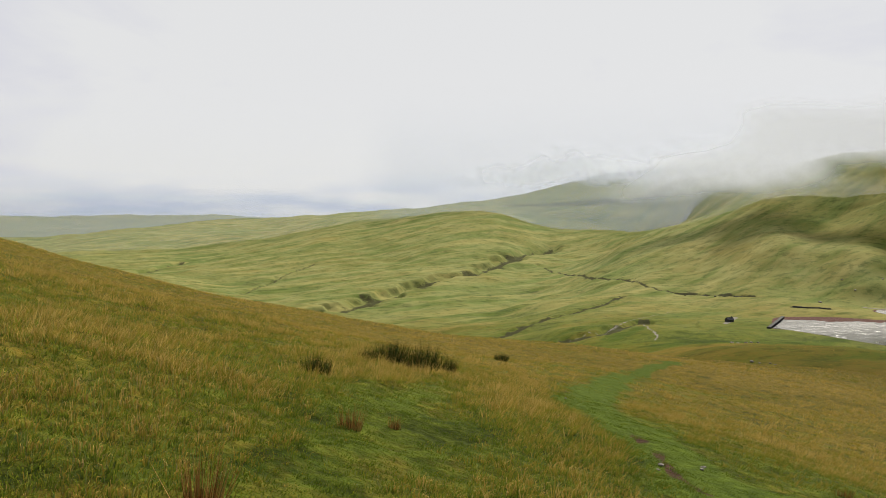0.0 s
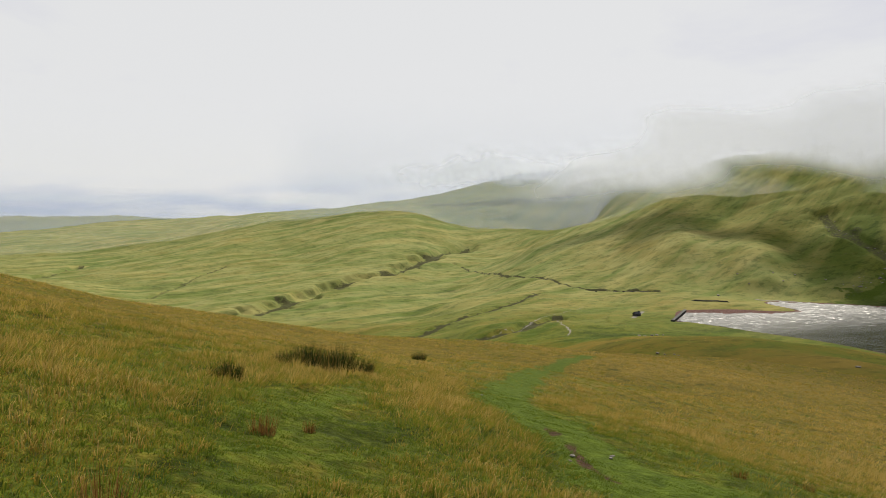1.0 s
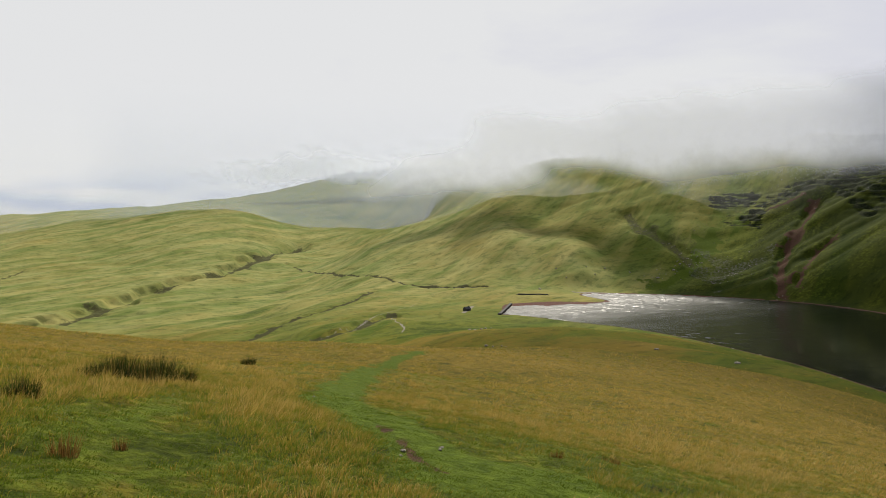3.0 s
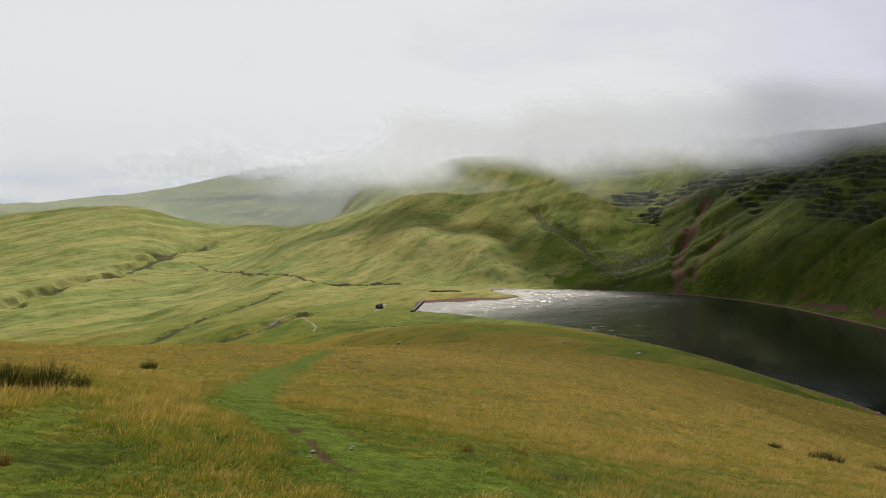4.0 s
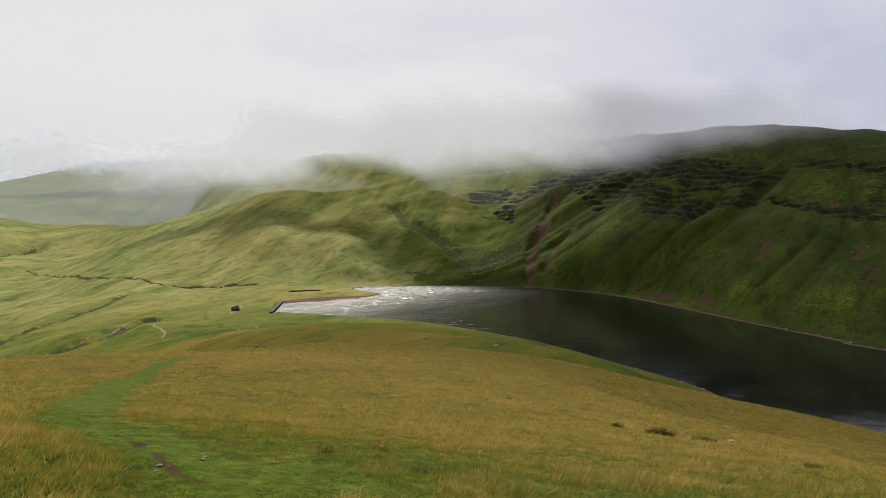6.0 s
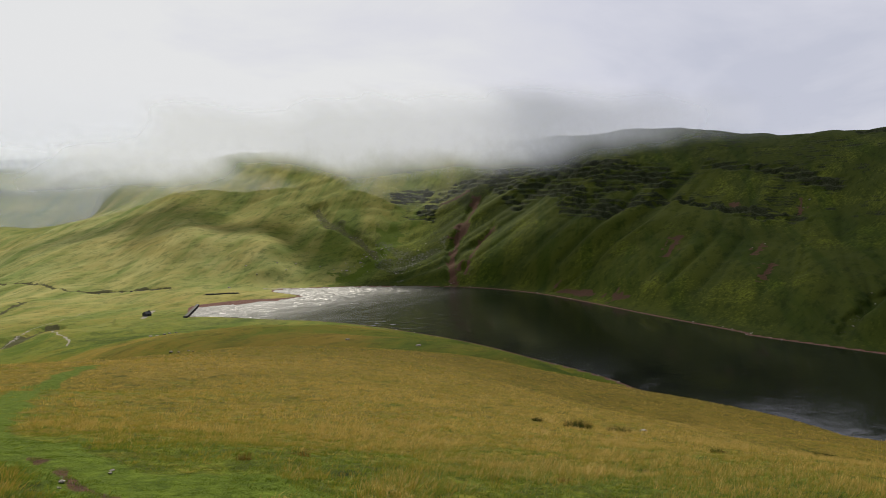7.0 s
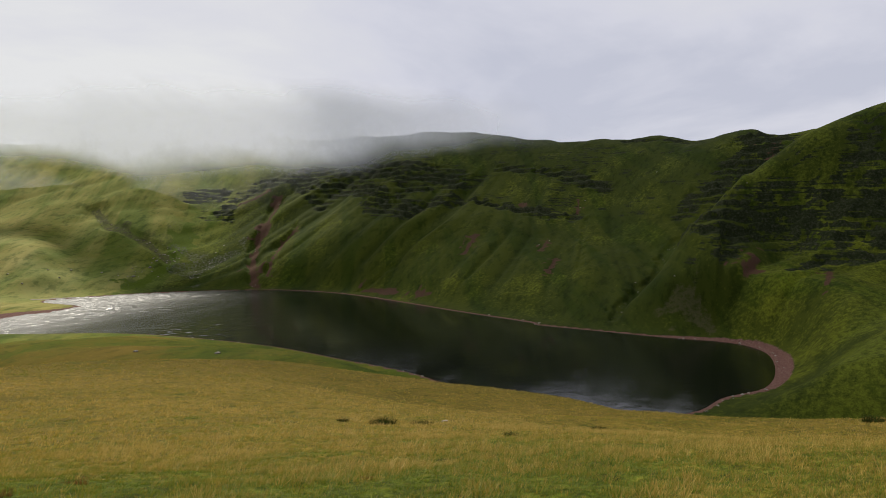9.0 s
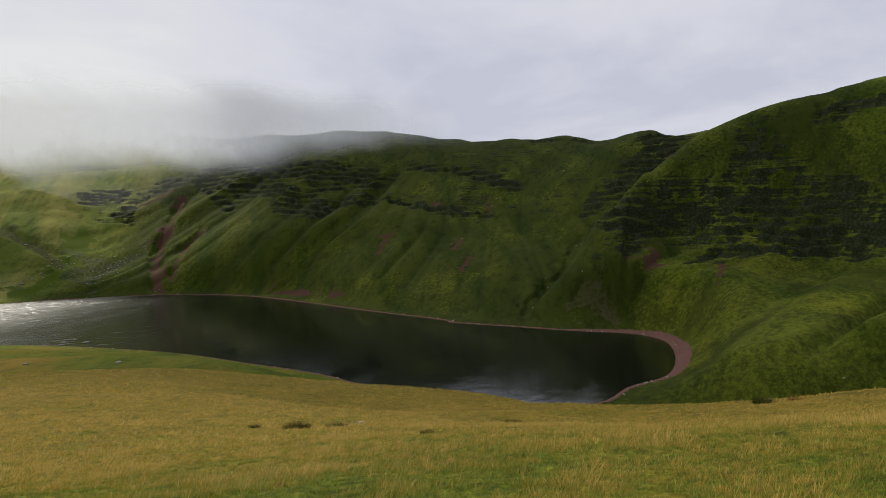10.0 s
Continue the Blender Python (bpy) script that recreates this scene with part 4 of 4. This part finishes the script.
RUSHES = [  # x, y, width, height, state
    (-2.1, 11.3, 0.55, 0.38, "green"),
    (-1.2, 15.3, 0.96, 0.53, "green"),
    (-0.5, 15.1, 1.05, 0.59, "green"),
    (0.1, 15.9, 0.55, 0.42, "green"),
    (3.0, 33.5, 0.88, 0.41, "green"),
    (-1.6, 14.6, 0.46, 0.20, "green"),
    (-1.5, 4.4, 0.27, 0.47, "dry"),
    (-1.1, 8.2, 0.33, 0.28, "dry"),
    (-0.6, 8.7, 0.19, 0.17, "dry"),
    (29.4, 17.6, 1.83, 0.43, "green"),
    (30.1, 15.7, 1.51, 0.36, "green"),
    (24.4, 8.8, 0.70, 0.26, "green"),
    (54.7, 11.8, 1.99, 0.45, "green"),
    (29.6, 20.2, 0.80, 0.22, "green"),
    (6.5, 10.8, 0.30, 0.18, "dry"),
    (8.1, 11.4, 0.63, 0.15, "dry"),
    (75.6, -10.1, 3.01, 0.80, "green"),
    (73.0, -12.8, 2.60, 0.52, "dry"),
    (55.2, 12.2, 1.76, 0.40, "green"),
    (11.1, 7.0, 0.36, 0.14, "dry"),
]
for i, (x, y, wide, tall, state) in enumerate(RUSHES):
    rng = random.Random(300 + i)
    tall = min(tall * 1.1, 1.2) if state == "dry" else max(0.3, min(tall * 1.1, 1.2))
    thing = new("rush_clump")
    z = float(surface(np.array([x]), np.array([y]))[0][0])
    thing.matrix_world = pose(x, y, z, 0, 0, math.degrees(math.atan2(-x, y)))
    n_main = int(min(1100, 150 + 360 * wide)) if state == "green" else int(60 + 160 * wide)
    if state == "green":
        part("tuft", stems(n_main, wide / 2, tall, rng), "green rush", thing, "dark green stems")
        part("dead_tuft", stems(n_main // 6, wide / 2, tall * 0.9, rng), "dry rush", thing, "straw brown dead stems")
        tagged(thing, "dark green clump of soft rush among pale grass", "rush", "rushes on the hillside")
    else:
        part("dead_tuft", stems(n_main, wide / 2, tall, rng), "dry rush", thing, "red brown dead stems")
        part("tuft", stems(n_main // 5, wide / 2, tall * 0.7, rng), "green rush", thing, "dark green stems")
        tagged(thing, "withered red brown rush clump in rough grass", "rush", "rushes on the hillside")

# ---------------------------------------------------------------- stone things
for name, lo, hi in (("grey rock", (0.08, 0.07, 0.06), (0.36, 0.33, 0.28)), ("dark masonry", (0.02, 0.02, 0.02), (0.085, 0.08, 0.072)), ("slate", (0.015, 0.017, 0.022), (0.05, 0.052, 0.06)), ("pale coping", (0.05, 0.048, 0.045), (0.14, 0.135, 0.125)), ("dark paint", (0.015, 0.02, 0.018), (0.03, 0.035, 0.03))):
    m, n = material(name)
    pos = n.put("ShaderNodeTexCoord").outputs["Object"]
    g = n.math("ADD", n.math("MULTIPLY", n.noise(pos, 1.7, 5.0, 0.65), 0.7), n.math("MULTIPLY", n.noise(pos, 14.0, 3.0, 0.7), 0.3))
    principled(n, n.ramp(g, [(0.3, lo), (0.68, hi)]), 0.85, g, 0.5, 0.06)


def boulder_mesh(seed):
    bm = bmesh.new()
    bmesh.ops.create_icosphere(bm, subdivisions=2, radius=0.5)
    for v in bm.verts:
        k = noise.noise(v.co * 2.1 + Vector((seed * 7.3, 0, 0)))
        v.co *= 1 + 0.42 * k
        v.co = Vector((v.co.x * 1.15, v.co.y * 0.85, max(v.co.z * 0.55, -0.25)))
    for f in bm.faces:
        f.smooth = False
    me = bpy.data.meshes.new("boulder")
    bm.to_mesh(me)
    bm.free()
    me.materials.append(mats["grey rock"])
    return me


rock_meshes = [boulder_mesh(k) for k in range(6)]
rng = random.Random(77)


def boulder(x, y, size, label, group):
    ob = new("boulder", rock_meshes[rng.randrange(6)])
    z = float(surface(np.array([x]), np.array([y]))[0][0])
    ob.matrix_world = pose(x, y, z + 0.12 * size, rng.uniform(-12, 12), rng.uniform(-12, 12), rng.uniform(0, 360)) @ Matrix.Diagonal((size, size, size * rng.uniform(0.7, 1.0), 1))
    tagged(ob, label, "boulder", group)


for x, y, size in [(36.4, 17.4, 0.5), (3.2, 9.9, 0.1), (3.3, 10.1, 0.1), (4.3, 11.0, 0.1), (4.2, 10.8, 0.1), (3.2, 17.2, 0.1), (4.9, 20.1, 0.1), (209.4, 227.5, 2.1), (183.6, 418.1, 3.9), (190.7, 425.0, 3.2), (192.9, 418.9, 3.6), (205.6, 438.8, 3.3), (200.6, 419.2, 2.8), (154.6, 328.7, 3.8), (155.5, 322.3, 2.2), (158.2, 317.3, 2.1), (158.6, 313.5, 1.8), (436.3, 724.7, 3.6), (475.0, 716.0, 3.7), (477.3, 700.0, 4.3)
] + [(436.9, 701.4, 3.5), (502.7, 716.1, 3.7), (526.2, 695.4, 4.5), (594.1, 625.3, 5.1), (574.2, 671.8, 6.0), (589.9, 678.5, 5.4), (546.2, 667.1, 6.6), (212.4, 259.1, 3.5), (228.5, 225.0, 3.9), (390.6, 684.7, 6.1), (310.2, -71.7, 1.4), (700.7, 220.6, 2.5), (714.9, 213.1, 2.5), (610.4, 102.3, 2.1), (542.3, 61.2, 2.3), (618.3, 74.0, 2.6), (595.5, 74.7, 2.6), (846.6, 118.3, 2.9), (637.8, 13.8, 2.2), (826.6, 201.0, 2.9), (810.8, 203.0, 2.8)
]:
    boulder(x, y, size * (0.62 if size > 1 else 0.8), "weathered grey boulder lying in the grass", "boulders on the slopes")
for line, count, spread, big in (("boulder_field", 40, 16, 3.0), ("scree", 34, 16, 2.6), ("moraine_stream", 34, 9, 2.6), ("beck", 12, 4, 1.8), ("red_gully", 8, 5, 2.4)):
    pts = FEATURES[line]
    for _ in range(count):
        i = rng.randrange(len(pts) - 1)
        f = rng.random()
        x = pts[i][0] * (1 - f) + pts[i + 1][0] * f + rng.gauss(0, spread * 0.6)
        y = pts[i][1] * (1 - f) + pts[i + 1][1] * f + rng.gauss(0, spread * 0.6)
        boulder(x, y, big * rng.uniform(0.2, 0.8), "pale grey block fallen from the crags", "fallen blocks under the scarp")
for _ in range(90):
    i = rng.randrange(len(LAKE))
    x, y = LAKE[i] + (LAKE[i] - mid_lake) / np.linalg.norm(LAKE[i] - mid_lake) * rng.uniform(0.5, 5)
    boulder(float(x), float(y), rng.uniform(0.6, 1.7), "pale stone on the lake shore", "stones along the shore")


def box(bm, x0, x1, y0, y1, z0, z1, inset=0.0):
    """A block, narrower at its top by inset."""
    v = [bm.verts.new(p) for p in ((x0, y0, z0), (x1, y0, z0), (x1, y1, z0), (x0, y1, z0), (x0 + inset, y0 + inset, z1), (x1 - inset, y0 + inset, z1), (x1 - inset, y1 - inset, z1), (x0 + inset, y1 - inset, z1))]
    for f in ((3, 2, 1, 0), (4, 5, 6, 7), (0, 1, 5, 4), (1, 2, 6, 5), (2, 3, 7, 6), (3, 0, 4, 7)):
        bm.faces.new([v[i] for i in f])


def block_mesh(name, *blocks, bevel=0.05):
    bm = bmesh.new()
    for blk in blocks:
        box(bm, *blk)
    if bevel:
        bmesh.ops.bevel(bm, geom=bm.edges[:], offset=bevel, segments=1, affect="EDGES")
    me = bpy.data.meshes.new(name)
    bm.to_mesh(me)
    bm.free()
    return me


def wall_run(name, a, b, z0, tall, thick, label, category, cope):
    """A stone wall from a to b: body, coping stones along its top, end pier."""
    a, b = Vector(a), Vector(b)
    length = (b - a).length
    thing = new(name)
    thing.matrix_world = pose(a.x, a.y, z0, 0, 0, math.degrees(math.atan2(b.y - a.y, b.x - a.x)))
    part("wall", block_mesh("wall", (0, length, -thick / 2, thick / 2, -4.0, tall, 0.12)), "dark masonry", thing)
    step_ = length / cope
    cap = block_mesh("coping_stone", (0.05, step_ - 0.05, -thick / 2 - 0.12, thick / 2 + 0.12, 0, 0.28), bevel=0.04)
    cap.materials.append(mats["pale coping"])
    for i in range(cope):
        c = part("coping_stone", cap, "", thing)
        c.location = (i * step_, 0, tall)
    part("pier", block_mesh("pier", (-1.2, 0.6, -thick / 2 - 0.5, thick / 2 + 0.5, -4.0, tall + 0.5, 0.1)), "dark masonry", thing)
    return tagged(thing, label, category)


DAM_A, DAM_B = (266, 538), (309, 600)
wall_run("dam", DAM_A, DAM_B, 0, 2.2, 2.4, "low dark stone dam across the lake outlet", "dam", 24)
def field_wall(name, line, tall, thick, label):
    """A dry stone wall in short lengths that follow the ground, with cope stones."""
    thing = new(name)
    x0, y0 = line[0]
    thing.matrix_world = pose(x0, y0, float(surface(np.array([x0]), np.array([y0]))[0][0]))
    body = block_mesh("wall", (-2.1, 2.1, -thick / 2, thick / 2, -1.2, tall, 0.08), bevel=0.04)
    body.materials.append(mats["dark masonry"])
    cope = block_mesh("coping_stone", (-0.95, 0.95, -thick / 2 - 0.06, thick / 2 + 0.06, 0, 0.2), bevel=0.05)
    cope.materials.append(mats["pale coping"])
    rng_ = random.Random(len(label))
    for (ax, ay), (bx, by) in zip(line[:-1], line[1:]):
        run = math.hypot(bx - ax, by - ay)
        turn = math.degrees(math.atan2(by - ay, bx - ax))
        for i in range(max(1, int(run / 4))):
            f = (i + 0.5) / max(1, int(run / 4))
            x, y = ax + (bx - ax) * f, ay + (by - ay) * f
            z = float(surface(np.array([x]), np.array([y]))[0][0]) - rng_.uniform(0, 0.25)
            w_ = part("wall", body, "", thing)
            w_.matrix_world = pose(x, y, z, 0, 0, turn + rng_.uniform(-3, 3))
            for side in (-1, 1):
                c = part("coping_stone", cope, "", thing)
                c.matrix_world = pose(x, y, z + tall, 0, rng_.uniform(-2, 2), turn) @ Matrix.Translation((side * 1.02, 0, 0))
    return tagged(thing, label, "wall")


field_wall("stone_wall", FEATURES["pond_wall"], 1.1, 0.8, "low dark stone retaining wall beside the lake")
field_wall("stone_wall", FEATURES["leat"], 0.9, 0.8, "low dark stone wall lining a leat across the moor")


def hut(x, y, turn):
    """A one-room stone hut with a slate roof."""
    thing = new("hut")
    thing.matrix_world = pose(x, y, float(surface(np.array([x]), np.array([y]))[0][0]) - 0.1, 0, 0, turn)
    w, d, h, ridge = 6.0, 4.4, 2.3, 4.0
    for name, blk in (("wall", (-w / 2, w / 2, -d / 2, -d / 2 + 0.45, -1, h)), ("wall", (-w / 2, w / 2, d / 2 - 0.45, d / 2, -1, h)), ("wall", (-w / 2, -w / 2 + 0.45, -d / 2 + 0.46, d / 2 - 0.46, -1, h)), ("wall", (w / 2 - 0.45, w / 2, -d / 2 + 0.46, d / 2 - 0.46, -1, h))):
        part(name, block_mesh(name, blk), "dark masonry", thing)
    for sx in (-1, 1):
        bm = bmesh.new()
        x0, x1 = sorted((sx * (w / 2 - 0.45), sx * w / 2))
        f = [[bm.verts.new((xx, yy, zz)) for yy, zz in ((-d / 2, h), (d / 2, h), (0, ridge - 0.15))] for xx in (x0, x1)]
        bm.faces.new(f[0][::-1])
        bm.faces.new(f[1])
        for i in range(3):
            bm.faces.new((f[0][i], f[0][(i + 1) % 3], f[1][(i + 1) % 3], f[1][i]))
        me = bpy.data.meshes.new("gable")
        bm.to_mesh(me)
        bm.free()
        part("gable", me, "dark masonry", thing)
    for sy in (-1, 1):
        bm = bmesh.new()
        rows = 9
        for i in range(rows):
            f0, f1 = i / rows, (i + 1.15) / rows
            y0, y1 = sy * (d / 2 + 0.35) * (1 - f0), sy * (d / 2 + 0.35) * (1 - min(f1, 1))
            z0, z1 = h - 0.25 + (ridge - h + 0.25) * f0, h - 0.25 + (ridge - h + 0.25) * min(f1, 1)
            q = [bm.verts.new(p) for p in ((-w / 2 - 0.3, y0, z0 + 0.06), (w / 2 + 0.3, y0, z0 + 0.06), (w / 2 + 0.3, y1, z1), (-w / 2 - 0.3, y1, z1), (-w / 2 - 0.3, y0, z0), (w / 2 + 0.3, y0, z0))]
            bm.faces.new((q[0], q[1], q[2], q[3]))
            bm.faces.new((q[4], q[5], q[1], q[0]))
        me = bpy.data.meshes.new("roof_slope")
        bm.to_mesh(me)
        bm.free()
        part("roof_slope", me, "slate", thing, "dark slate roof slope")
    part("ridge_tile", block_mesh("ridge_tile", (-w / 2 - 0.3, w / 2 + 0.3, -0.15, 0.15, ridge - 0.05, ridge + 0.1)), "slate", thing)
    part("chimney", block_mesh("chimney", (w / 2 - 1.0, w / 2 - 0.2, -0.35, 0.35, ridge - 0.6, ridge + 0.8)), "dark masonry", thing)
    door = part("door", block_mesh("door", (-1.0, 0.0, -d / 2 - 0.04, -d / 2 + 0.02, 0.1, 2.1)), "dark paint", thing, "dark painted plank door")
    part("door_handle", block_mesh("door_handle", (-0.2, -0.1, -d / 2 - 0.10, -d / 2 - 0.04, 1.0, 1.12), bevel=0.01), "slate", door)
    part("window", block_mesh("window", (1.5, 2.4, -d / 2 - 0.03, -d / 2 + 0.02, 1.1, 2.0)), "slate", thing)
    return tagged(thing, "small dark stone hut with a slate roof", "hut")


hut(251, 578, 20)
